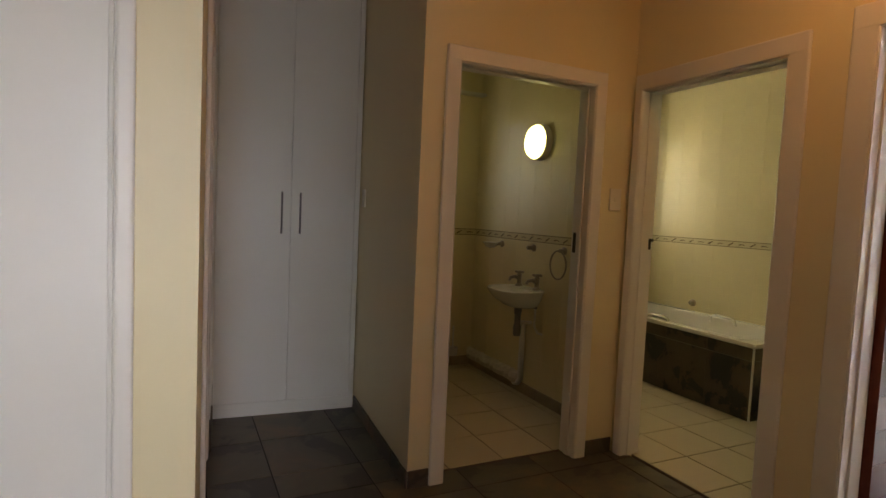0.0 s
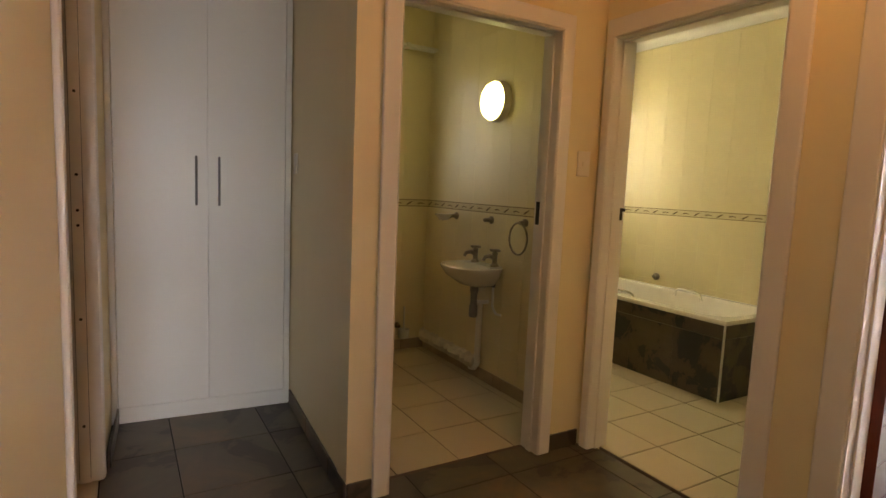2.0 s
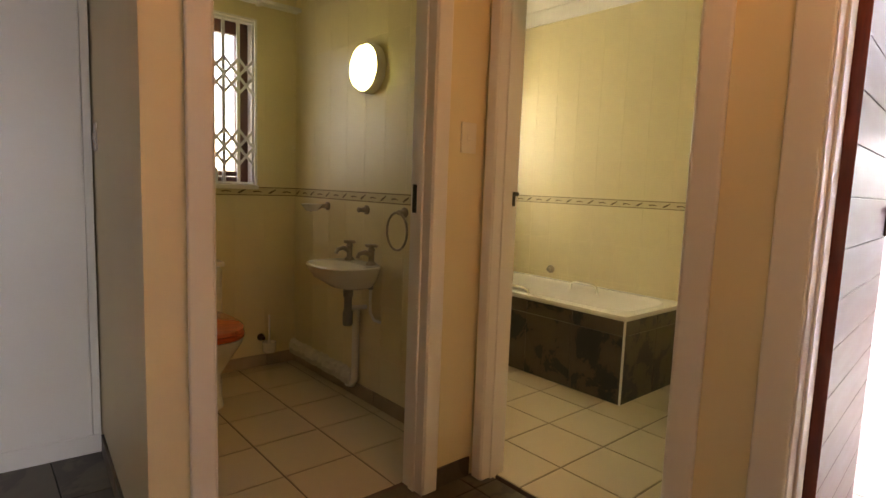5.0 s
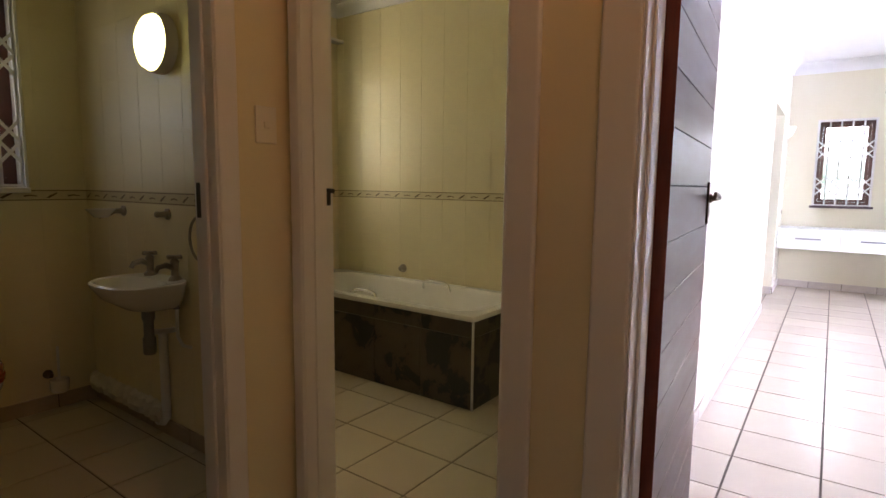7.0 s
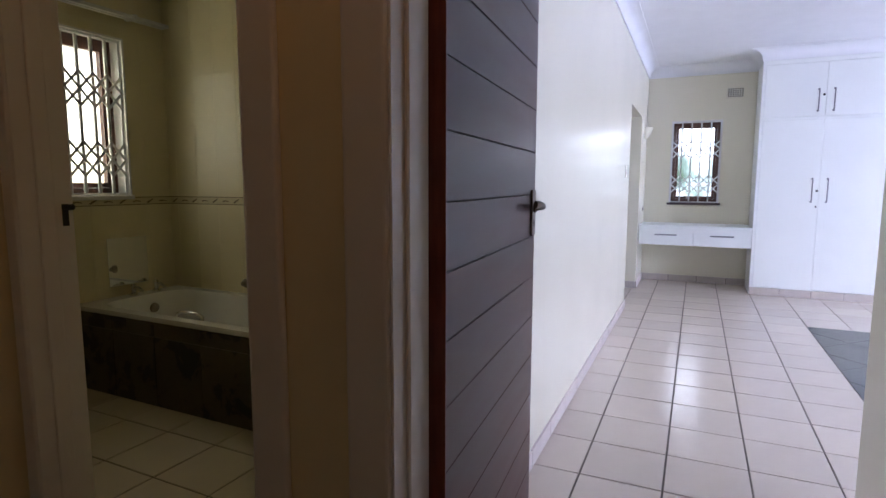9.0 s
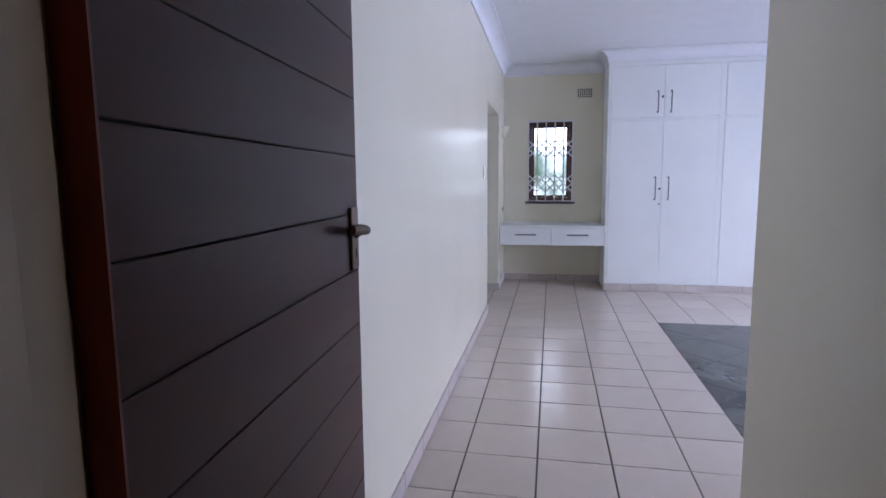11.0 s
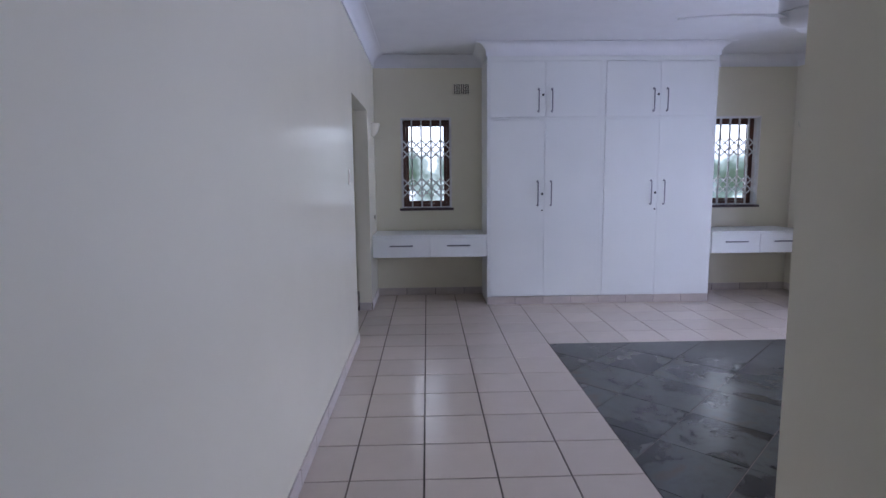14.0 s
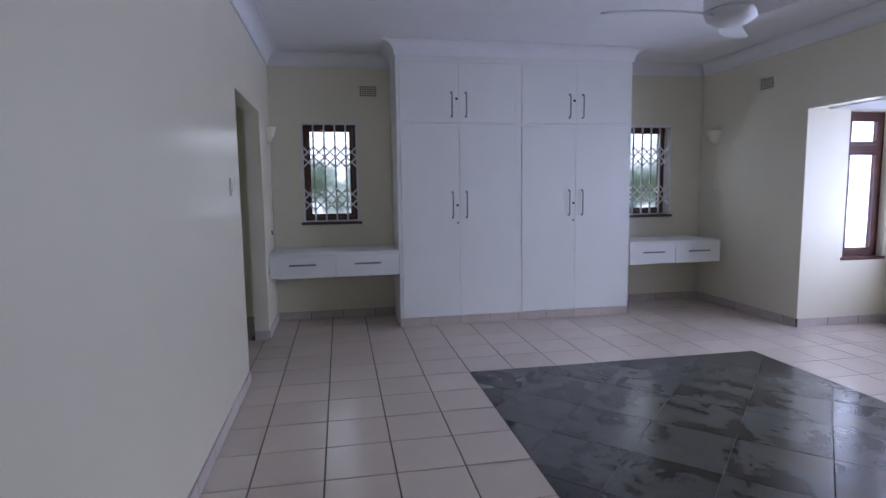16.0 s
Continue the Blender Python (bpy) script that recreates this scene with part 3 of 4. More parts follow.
                    bm = B(bmesh.new(), 0, -0.0014, -0.008, ln, 0.0014, 0.008)
                    part("lattice_bar", bm, GRILLE, gate, m=pose(pa[0], yy, pa[1], 0, -math.degrees(math.atan2(dz, dx)), 0))
    return root


NB = ((1.45, 4.39), (4.69, 4.39))
EB = (E0, E1)
window("window_1", *NB, WIN_WC, 0.22, "barred toilet window in dark wood", 5)
window("window_2", *NB, WIN_BATH, 0.22, "barred bathroom window in dark wood", 5)
window("window_3", *EB, WIN_EAST, 0.22, "narrow barred bedroom window in dark wood", 4, sill_mat=TERRACOTTA)
window("window_4", *EB, WIN_EAST_2, 0.22, "narrow barred bedroom window in dark wood", 4, sill_mat=TERRACOTTA)
window("window_5", (BX, SY - 0.12), (BX, BY), (0.34, 0.80, 0.655, 2.055), 0.12, "tall mahogany bay window with a top light", transom=1.71, grille=False, reveal=None, sill_mat=WINDOW_WOOD, sill_out=0.012)
window("window_6", (BX + 0.12, BY), (5.08, BY), (0.17, 3.05, 0.655, 2.055), 0.12, "wide mahogany bay window with top lights", mullions=(1.13, 2.09), transom=1.71, grille=False, reveal=None, sill_mat=WINDOW_WOOD, sill_out=0.012)


# ---- lobby ----
def bar_handle(parent, x, y, z0, z1, mat=STEEL, out=0.03, r=0.006):
    h = part("handle", tube(bmesh.new(), [(x, y - out, z0), (x, y - out, z1)], r, 8), mat, parent, "brushed steel bar handle", smooth=True)
    for z in (z0 + 0.02, z1 - 0.02):
        part("handle_post", tube(bmesh.new(), [(x, y - out, z), (x, y, z)], r * 0.8, 6), mat, h)


cup = thing("built_in_cupboard", pose(0.537, 3.71, 0, 0, 0, -4.2), "tall white two-door cupboard built into the recess", "cupboard")
CW = 0.862
bm = B(bmesh.new(), 0, 0.02, 0, CW, 0.60, TOP - 0.005)
part("body", bm, CABINET, cup)
bm = bmesh.new()
edge = [(CW * k / 28, 0.007 + 0.005 * math.sin(k * 1.7) * math.cos(k * 0.6)) for k in range(29)]
loft(bm, [[(x, 0.004, z), (x, 0.0195, z), (x, 0.0195, 0.085), (x, 0.004, 0.085)] for x, z in edge])
B(bm, 0.002, 0.008, 0.0, CW - 0.002, 0.019, 0.02)
part("plinth", bm, CABINET, cup, "white plinth with a ragged paint edge")
for a, b, hx in ((0.004, CW * 0.5 - 0.002, CW * 0.5 - 0.055), (CW * 0.5 + 0.002, CW - 0.035, CW * 0.5 + 0.055)):
    bm = B(bmesh.new(), a, 0, 0.088, b, 0.0195, 2.74)
    d = part("door", bev(bm, 0.0025, 2), CABINET, cup)
    bar_handle(d, hx, 0, 1.145, 1.40)
bm = B(bmesh.new(), CW - 0.032, 0.002, 0.086, CW, 0.0195, TOP - 0.005)
part("filler_strip", bev(bm, 0.002, 1), CABINET, cup)
bm = B(bmesh.new(), -0.030, 0.003, 0, -0.001, 0.0195, TOP - 0.005)
part("filler_strip", bev(bm, 0.002, 1), CABINET, cup)


def wall_switch(name, m, label, w=0.075, h=0.115, category="light switch", rockers=1):
    root = thing(name, m, label, category)
    bm = B(bmesh.new(), -w / 2, -0.009, -h / 2, w / 2, -0.0003, h / 2)
    plate = part("plate", bev(bm, 0.004), SWITCH, root)
    for k in range(rockers):
        z = (k - (rockers - 1) / 2) * 0.03
        bm = B(bmesh.new(), -0.012, -0.0135, z - 0.011, 0.012, -0.0085, z + 0.011)
        part("rocker", bev(bm, 0.002, 1), SWITCH, plate)
    return root


wall_switch("light_switch", pose(2.50, 2.52, 1.43), "cream light switch beside the doorway", 0.08, 0.12)
wall_switch("light_switch", pose(1.399, 3.55, 1.385, 0, 0, -93.6), "cream light switch beside the cupboard", 0.07, 0.11)
wall_switch("light_switch", pose(7.40, 1.5973, 1.405, 0, 0, 1.35), "cream light switch beside the opening", 0.075, 0.115, rockers=2)
wall_switch("light_switch", pose(*south(9.52), 1.385, 0, 0, 180 + SKEW), "cream light switch under the wall light", 0.07, 0.11)


def flush_light(name, m, label, r, glow_mat, drop=0.07):
    root = thing(name, m, label, "lamp")
    part("base", lathe(bmesh.new(), [(0, -0.0005), (r, -0.0005), (r, drop * 0.5), (r * 0.94, drop * 0.62), (r * 0.9, drop * 0.55), (0, drop * 0.55)], 40), WHITE, root, "white rim", smooth=True)
    part("diffuser", lathe(bmesh.new(), [(r * 0.92, drop * 0.56), (r * 0.86, drop * 0.85), (r * 0.6, drop * 1.08), (0, drop * 1.15)], 40), glow_mat, root, "glowing opal glass", smooth=True)
    return root


# Fixture out of view, assumed from the warm light on the lobby walls.
flush_light("assumed_ceiling_light", pose(2.12, 1.15, TOP, 180, 0, 0), "unseen warm ceiling light, assumed for the lobby", 0.15, WARM_GLOW)


# ---- toilet ----
flush_light("wall_light", pose(2.672, 3.478, 1.848, 0, -90, 0), "glowing round opal wall light with a white rim", 0.13, LAMP_GLOW, 0.085)


def super_ring(cx, cy, a, b, z, n=32, p=2.4, back=None):
    out = []
    for i in range(n):
        t = 6.28318 * i / n
        c, s = math.cos(t), math.sin(t)
        x = cx + a * math.copysign(abs(c) ** (2 / p), c)
        y = cy + b * math.copysign(abs(s) ** (2 / p), s)
        out.append((x, min(y, back) if back is not None else y, z))
    return out


wc = thing("toilet", pose(1.92, 4.39, 0), "white ceramic toilet with a reddish wooden seat lid", "toilet")
bm = loft(bmesh.new(), [super_ring(0, -0.36, 0.115, 0.22, 0, p=2.6), super_ring(0, -0.36, 0.105, 0.20, 0.06, p=2.6), super_ring(0, -0.38, 0.10, 0.19, 0.18), super_ring(0, -0.42, 0.15, 0.25, 0.30), super_ring(0, -0.45, 0.18, 0.29, 0.38), super_ring(0, -0.45, 0.185, 0.295, 0.405)])
part("bowl", bm, CERAMIC, wc, smooth=True)
bm = loft(bmesh.new(), [super_ring(0, -0.455, 0.18, 0.29, 0.408), super_ring(0, -0.455, 0.19, 0.30, 0.414), super_ring(0, -0.455, 0.19, 0.30, 0.428), super_ring(0, -0.455, 0.18, 0.29, 0.434)])
part("seat", bm, SEAT_WOOD, wc, "reddish orange varnished wooden seat", smooth=True)
bm = loft(bmesh.new(), [super_ring(0, -0.45, 0.18, 0.29, 0.437), super_ring(0, -0.45, 0.188, 0.298, 0.443), super_ring(0, -0.45, 0.186, 0.296, 0.46), super_ring(0, -0.45, 0.165, 0.27, 0.472)])
part("lid", bm, SEAT_WOOD, wc, "reddish orange varnished wooden lid", smooth=True)
bm = B(bmesh.new(), -0.215, -0.165, 0.40, 0.215, -0.002, 0.71)
cist = part("cistern", bev(bm, 0.025, 3), CERAMIC, wc, smooth=True)
bm = B(bmesh.new(), -0.225, -0.175, 0.7105, 0.225, -0.001, 0.742)
part("cistern_lid", bev(bm, 0.012, 3), CERAMIC, cist)
part("flush_lever", tube(bmesh.new(), [(0.15, -0.16, 0.655), (0.15, -0.185, 0.655), (0.10, -0.19, 0.65)], 0.008, 8), CHROME, cist, "chrome flush lever", smooth=True)

brush = thing("toilet_brush", pose(2.46, 4.38, 0), "white toilet brush in a wall-hung holder", "toilet brush")
part("rose", lathe(bmesh.new(), [(0, 0), (0.024, 0), (0.024, 0.01), (0.012, 0.025), (0.012, 0.05), (0, 0.05)], 14, pose(-0.03, 0, 0.20, 90, 0, 0)), BRONZE, brush, smooth=True)
part("cup", lathe(bmesh.new(), [(0, 0.09), (0.036, 0.09), (0.042, 0.10), (0.045, 0.16), (0.041, 0.16), (0.038, 0.105), (0, 0.10)], 20, pose(0, -0.07, 0.02)), CERAMIC, brush, smooth=True)
part("handle", tube(bmesh.new(), [(0, -0.07, 0.16), (0, -0.07, 0.36)], 0.007, 8), PLASTIC, brush, smooth=True)

basin = thing("washbasin", pose(2.672, 3.485, 0.797, 0, 0, -90), "small white wall-hung washbasin with two taps", "washbasin")


def basin_ring(w, d, z, n=36, inset=0.0):
    """D-shaped outline: flat at the wall (y = 0), round towards the room (y < 0)."""
    out = []
    for i in range(n):
        t = 6.28318 * i / n
        c, s = math.cos(t), math.sin(t)
        x = 0.86 * w * math.copysign(abs(c) ** 0.75, c)
        y = -d * 0.5 + d * 0.5 * math.copysign(abs(s) ** (0.45 if s > 0 else 0.9), s)
        out.append((x, min(y - inset, -0.0005), z))
    return out


bm = loft(bmesh.new(), [basin_ring(0.075, 0.15, -0.135), basin_ring(0.13, 0.21, -0.12), basin_ring(0.205, 0.29, -0.068), basin_ring(0.243, 0.325, -0.016), basin_ring(0.25, 0.33, 0.0), basin_ring(0.243, 0.322, 0.006), basin_ring(0.21, 0.225, 0.001, inset=0.082), basin_ring(0.195, 0.21, -0.02, inset=0.088), basin_ring(0.15, 0.16, -0.06, inset=0.105), basin_ring(0.06, 0.07, -0.078, inset=0.145)])
part("bowl", bm, CERAMIC, basin, smooth=True)
# Solid black disc: the dark inside of the overflow is painted.
part("overflow", lathe(bmesh.new(), [(0, 0), (0.012, 0), (0.012, 0.004), (0, 0.004)], 12, pose(0.0, -0.083, -0.022, 80, 0, 0)), BLACK, basin, "black disc in place of the shaded overflow hole")
for sx in (-0.125, 0.10):
    tap = part("tap", lathe(bmesh.new(), [(0.03, 0.002), (0.027, 0.014), (0.016, 0.024), (0.016, 0.078), (0.021, 0.086), (0.012, 0.10), (0.010, 0.116), (0, 0.118)], 14, pose(sx, -0.04, 0)), AGED, basin, "chrome pillar tap", smooth=True)
    part("spout", tube(bmesh.new(), [(sx, -0.04, 0.055), (sx, -0.08, 0.075), (sx, -0.115, 0.068), (sx, -0.128, 0.046)], [0.014, 0.013, 0.011, 0.010], 10), AGED, tap, smooth=True)
    for ang in (20, 110):
        c, d = math.cos(radians(ang)) * 0.038, math.sin(radians(ang)) * 0.038
        part("cross_bar", tube(bmesh.new(), [(sx - c, -0.04 - d, 0.108), (sx + c, -0.04 + d, 0.108)], 0.0075, 8), AGED, tap, smooth=True)
part("trap", lathe(bmesh.new(), [(0, -0.34), (0.024, -0.34), (0.028, -0.33), (0.028, -0.265), (0.022, -0.255), (0.022, -0.185), (0.028, -0.175), (0.028, -0.13), (0, -0.13)], 18, pose(0.0, -0.12, 0)), STEEL, basin, "chrome bottle trap", smooth=True)
part("waste_arm", tube(bmesh.new(), [(0.0, -0.12, -0.24), (0.0, -0.03, -0.25), (0.0, -0.001, -0.25)], 0.013, 10), PLASTIC, basin, smooth=True)
part("supply_pipe", tube(bmesh.new(), [(0.10, -0.04, -0.10), (0.10, -0.04, -0.26), (0.125, -0.03, -0.30), (0.15, -0.002, -0.31)], 0.008, 8), PLASTIC, basin, "white supply hose", smooth=True)
part("supply_nut", lathe(bmesh.new(), [(0, -0.13), (0.014, -0.13), (0.014, -0.06), (0, -0.06)], 8, pose(0.10, -0.04, 0)), STEEL, basin)

pipe = thing("waste_pipe", pose(2.672, 3.56, 0), "white waste pipe boxed down the tiled wall", "pipe")
part("riser", tube(bmesh.new(), [(-0.02, 0, 0.53), (-0.02, 0, 0.10), (-0.02, 0.03, 0.07), (-0.02, 0.08, 0.06)], 0.021, 12), PLASTIC, pipe, smooth=True)
rings = []
for k in range(25):
    y, w = 0.03 + 0.79 * k / 24, 0.006 * math.sin(k * 2.7) + 0.004 * math.sin(k * 5.3)
    rings.append([(0.0, y, 0.07), (-0.046 + w, y, 0.07), (-0.05 + w, y, 0.105 + w), (-0.034 + 0.5 * w, y, 0.14 + w), (0.0, y, 0.152 + w)])
bm = loft(bmesh.new(), rings)
part("plaster_haunch", bm, PLASTER, pipe, "rough white plaster along the pipe")


def wall_rose(name, m, label, category):
    root = thing(name, m, label, category)
    part("rose", lathe(bmesh.new(), [(0, 0.0005), (0.026, 0.0005), (0.026, 0.008), (0.015, 0.014), (0.012, 0.045), (0, 0.045)], 18, pose(0, 0, 0, 90, 0, 0)), AGED, root, "aged chrome rose", smooth=True)
    return root


soap = wall_rose("soap_dish", pose(2.672, 3.935, 1.092, 0, 0, -90), "glass soap dish on an aged chrome bracket", "soap dish")
part("bracket", tube(bmesh.new(), [(0, -0.03, 0), (-0.0, -0.075, -0.02), (0.0, -0.12, -0.03)], 0.006, 8), AGED, soap, smooth=True)
part("dish", lathe(bmesh.new(), [(0, -0.02), (0.03, -0.02), (0.062, 0.016), (0.066, 0.022), (0.058, 0.02), (0.028, -0.012), (0, -0.012)], 20, pose(0, -0.11, -0.01)), CERAMIC, soap, "white dish", smooth=True)
hook = wall_rose("robe_hook", pose(2.672, 3.497, 1.092, 0, 0, -90), "aged chrome hook on the tiled wall", "hook")
part("knob", lathe(bmesh.new(), [(0, 0.04), (0.012, 0.042), (0.015, 0.055), (0.01, 0.062), (0, 0.063)], 14, pose(0, 0, 0, 90, 0, 0)), AGED, hook, smooth=True)
ringh = wall_rose("towel_ring", pose(2.672, 3.145, 1.098, 0, 0, -90), "aged chrome towel ring on the tiled wall", "towel ring")
part("ring", tube(bmesh.new(), [(0.085 * math.sin(a * 6.28318 / 28), -0.05, -0.095 + 0.095 * math.cos(a * 6.28318 / 28)) for a in range(29)], 0.006, 8), AGED, ringh, smooth=True)

bottle = thing("soap_bottle", pose(2.145, 4.425, 1.204), "pale bluish pump soap bottle on the window sill", "bottle")
part("body", lathe(bmesh.new(), [(0, 0), (0.028, 0), (0.03, 0.008), (0.03, 0.09), (0.012, 0.11), (0.012, 0.12), (0, 0.12)], 20), BOTTLE, bottle, smooth=True)
part("pump", tube(bmesh.new(), [(0, 0, 0.12), (0, 0, 0.15), (-0.03, -0.01, 0.152)], 0.005, 8), PLASTIC, bottle, smooth=True)


def curtain_rail(x0, x1, z):
    root = thing("curtain_rail", pose(0, 4.39, z), "white double curtain track above the window", "curtain rail", "curtain rails")
    for y in (-0.05, -0.095):
        bm = B(bmesh.new(), x0, y - 0.012, -0.012, x1, y + 0.012, 0.012)
        B(bm, x0, y - 0.013, -0.002, x0 + 0.001, y + 0.013, 0.002)
        part("track", bev(bm, 0.003, 1), PLASTIC, root)
    for x in (x0 + 0.1, x1 - 0.25):
        part("bracket", B(bmesh.new(), x - 0.012, -0.115, -0.0125, x + 0.012, -0.012, 0.018), PLASTIC, root)


curtain_rail(1.62, 2.66, 2.315)
curtain_rail(3.35, 4.54, 2.355)


# ---- bathroom ----
tub = thing("bathtub", pose(3.825, 2.55, 0), "white bathtub cased in dark slate tiles", "bathtub")
TW, TL, TH = 0.735, 1.825, 0.532


def rect_ring(x0, y0, x1, y1, r, z, n=6):
    out = []
    for cx, cy, a0 in ((x1 - r, y1 - r, 0), (x0 + r, y1 - r, 90), (x0 + r, y0 + r, 180), (x1 - r, y0 + r, 270)):
        for k in range(n + 1):
            a = radians(a0 + 90 * k / n)
            out.append((cx + r * math.cos(a), cy + r * math.sin(a), z))
    return out


bm = loft(bmesh.new(), [rect_ring(-0.008, -0.008, TW, TL, 0.012, TH - 0.028), rect_ring(-0.012, -0.012, TW, TL, 0.015, TH - 0.016), rect_ring(-0.008, -0.008, TW, TL, 0.02, TH), rect_ring(0.055, 0.06, TW - 0.07, TL - 0.12, 0.16, TH + 0.001), rect_ring(0.07, 0.075, TW - 0.085, TL - 0.135, 0.16, TH - 0.02), rect_ring(0.11, 0.18, TW - 0.12, TL - 0.18, 0.15, TH - 0.26), rect_ring(0.16, 0.30, TW - 0.17, TL - 0.26, 0.12, TH - 0.36)], cap0=False)
part("shell", bm, CERAMIC, tub, "white enamel tub", smooth=True)
bm = B(bmesh.new(), 0.014, 0.014, 0, TW, TL, TH - 0.03)
bm.faces.ensure_lookup_table()
bmesh.ops.delete(bm, geom=[f for f in bm.faces if f.normal.z > 0.9 or f.calc_center_median().z > TH - 0.031], context="FACES")
casing = part("casing", bm, GROUT, tub, "dark slate tile casing")
for z0, z1 in ((0.001, TH - 0.122), (TH - 0.1195, TH - 0.032)):
    for k in range(5):
        a, b = 0.003 + k * 0.367, min(0.003 + k * 0.367 + 0.3645, TL)
        part("slate_tile", bev(B(bmesh.new(), 0.0, a, z0, 0.013, b, z1), 0.002, 1), BATH_SLATE, casing)
    for k in range(2):
        a, b = 0.003 + k * 0.367, min(0.003 + k * 0.367 + 0.3645, TW)
        part("slate_tile", bev(B(bmesh.new(), a + 0.012 * (k == 0), 0.0, z0, b, 0.013, z1), 0.002, 1), BATH_SLATE, casing)
part("corner_trim", bev(B(bmesh.new(), -0.004, -0.004, 0.0, 0.008, 0.008, TH - 0.03), 0.003, 2), PLASTIC, casing, "white corner trim")
for x, z, y0, y1 in ((0.08, TH - 0.012, 0.80, 1.02), (TW - 0.09, TH - 0.008, 0.62, 0.86)):
    q = 1 if x < 0.3 else -1
    part("grab_handle", tube(bmesh.new(), [(x, y0, z - 0.03), (x + q * 0.01, y0 + 0.01, z + 0.02), (x + q * 0.012, y0 + 0.05, z + 0.034), (x + q * 0.012, y1 - 0.05, z + 0.034), (x + q * 0.01, y1 - 0.01, z + 0.02), (x, y1, z - 0.03)], 0.0095, 10), CHROME, tub, "chrome grab handle", smooth=True)
for x in (0.355, 0.525):
    tp = part("tap", lathe(bmesh.new(), [(0.028, 0.0), (0.026, 0.012), (0.016, 0.02), (0.016, 0.055), (0.02, 0.062), (0.012, 0.08), (0, 0.082)], 14, pose(x, TL - 0.06, TH + 0.001)), CHROME, tub, "chrome bath tap", smooth=True)
    part("spout", tube(bmesh.new(), [(x, TL - 0.06, TH + 0.045), (x, TL - 0.11, TH + 0.055), (x, TL - 0.15, TH + 0.035)], 0.011, 10), CHROME, tp, smooth=True)
part("overflow", lathe(bmesh.new(), [(0, 0), (0.034, 0), (0.03, 0.012), (0, 0.016)], 18, pose(0.43, TL - 0.155, TH - 0.09, 95, 0, 0)), AGED, tub, "aged chrome overflow", smooth=True)
knob = thing("shower_outlet", pose(4.562, 3.675, 0.605, 0, 0, -90), "round aged chrome outlet on the tiled wall", "wall outlet")
part("disc", lathe(bmesh.new(), [(0, 0.0005), (0.032, 0.0005), (0.03, 0.014), (0.018, 0.022), (0.016, 0.04), (0, 0.042)], 18, pose(0, 0, 0, 90, 0, 0)), AGED, knob, smooth=True)
panel = thing("access_mirror", pose(4.057, 4.381, 0.60), "small mirror tile panel above the bath taps", "mirror")
MIRROR = material("mirror", (0.75, 0.76, 0.74), 0.03, metal=1, var=0.01)
part("glass", bev(B(bmesh.new(), 0, -0.005, 0, 0.285, -0.0005, 0.32), 0.002, 1), MIRROR, panel)


# ---- bedroom furniture ----
def bow_handle(parent, x, y, z0, z1):
    h = part("handle", tube(bmesh.new(), [(x, y, z0), (x, y - 0.022, z0 + 0.004), (x, y - 0.028, z0 + 0.02), (x, y - 0.028, z1 - 0.02), (x, y - 0.022, z1 - 0.004), (x, y, z1)], 0.0065, 8), STEEL, parent, "grey steel bow handle", smooth=True)
    for z in (z0, z1):
        part("foot", lathe(bmesh.new(), [(0, 0), (0.012, 0), (0.010, 0.006), (0, 0.006)], 10, pose(x, y - 0.0003, z, 90, 0, 0)), STEEL, h)


def keyhole(parent, x, y, z, r=0.011):
    part("lock", lathe(bmesh.new(), [(0, 0), (r, 0), (r, 0.004), (0, 0.005)], 12, pose(x, y, z, 90, 0, 0)), BLACK, parent, "dark lock")


WU = 1.235
ward = thing("built_in_wardrobe", pose(*WN, 0, 0, 0, -90 + SKEW), "white painted built-in wardrobe with steel handles", "wardrobe", "bedroom wardrobes")
bm = B(bmesh.new(), 0.001, 0.02, 0.0, WU - 0.001, 0.605, TOP - 0.001)
part("body", bm, CABINET, ward)
bm = bmesh.new()
for a, b, z0, z1 in ((0.0, 0.03, 0.085, TOP - 0.002), (WU - 0.025, WU, 0.085, TOP - 0.002), (0.03, WU - 0.025, 1.995, 2.022), (0.03, WU - 0.025, 2.605, TOP - 0.002)):
    B(bm, a, 0.004, z0, b, 0.0198, z1)
part("face_frame", bm, CABINET, ward)
for q, (a, b) in enumerate(((0.032, WU / 2 - 0.001), (WU / 2 + 0.001, WU - 0.027))):
    hx = WU / 2 - 0.072 if q == 0 else WU / 2 + 0.072
    for nm, z0, z1, h0, h1 in (("door", 0.092, 1.992, 1.09, 1.345), ("top_door", 2.026, 2.602, 2.085, 2.315)):
        bm = B(bmesh.new(), a, 0.0, z0, b, 0.0195, z1)
        dd = part(nm, bev(bm, 0.0022, 2), CABINET, ward)
        bow_handle(dd, hx, 0, h0, h1)
        if q == 0:
            keyhole(dd, WU / 2 - 0.022, 0, h0 + (h1 - h0) * 0.48 if nm == "door" else h1 - 0.06, 0.013)
            if nm == "door":
                keyhole(dd, WU / 2 - 0.022, 0, h0 - 0.055, 0.009)
        hxe = a + 0.006 if q == 0 else b - 0.006
        for z in (z0 + 0.14, z1 - 0.14):
            part("hinge", lathe(bmesh.new(), [(0, -0.03), (0.005, -0.03), (0.005, 0.03), (0, 0.03)], 8, pose(hxe, -0.004, z)), CABINET, dd)
for k in range(4):
    a, b = k * 0.31 + 0.002, min(k * 0.31 + 0.308, WU - 0.001)
    part("plinth_joint", B(bmesh.new(), b, 0.006, 0, min(b + 0.003, WU), 0.0196, 0.082), GROUT, ward)
    part("plinth_tile", bev(B(bmesh.new(), a, 0.003, 0, b, 0.0195, 0.083), 0.002, 1), SKIRT_TILE, ward)
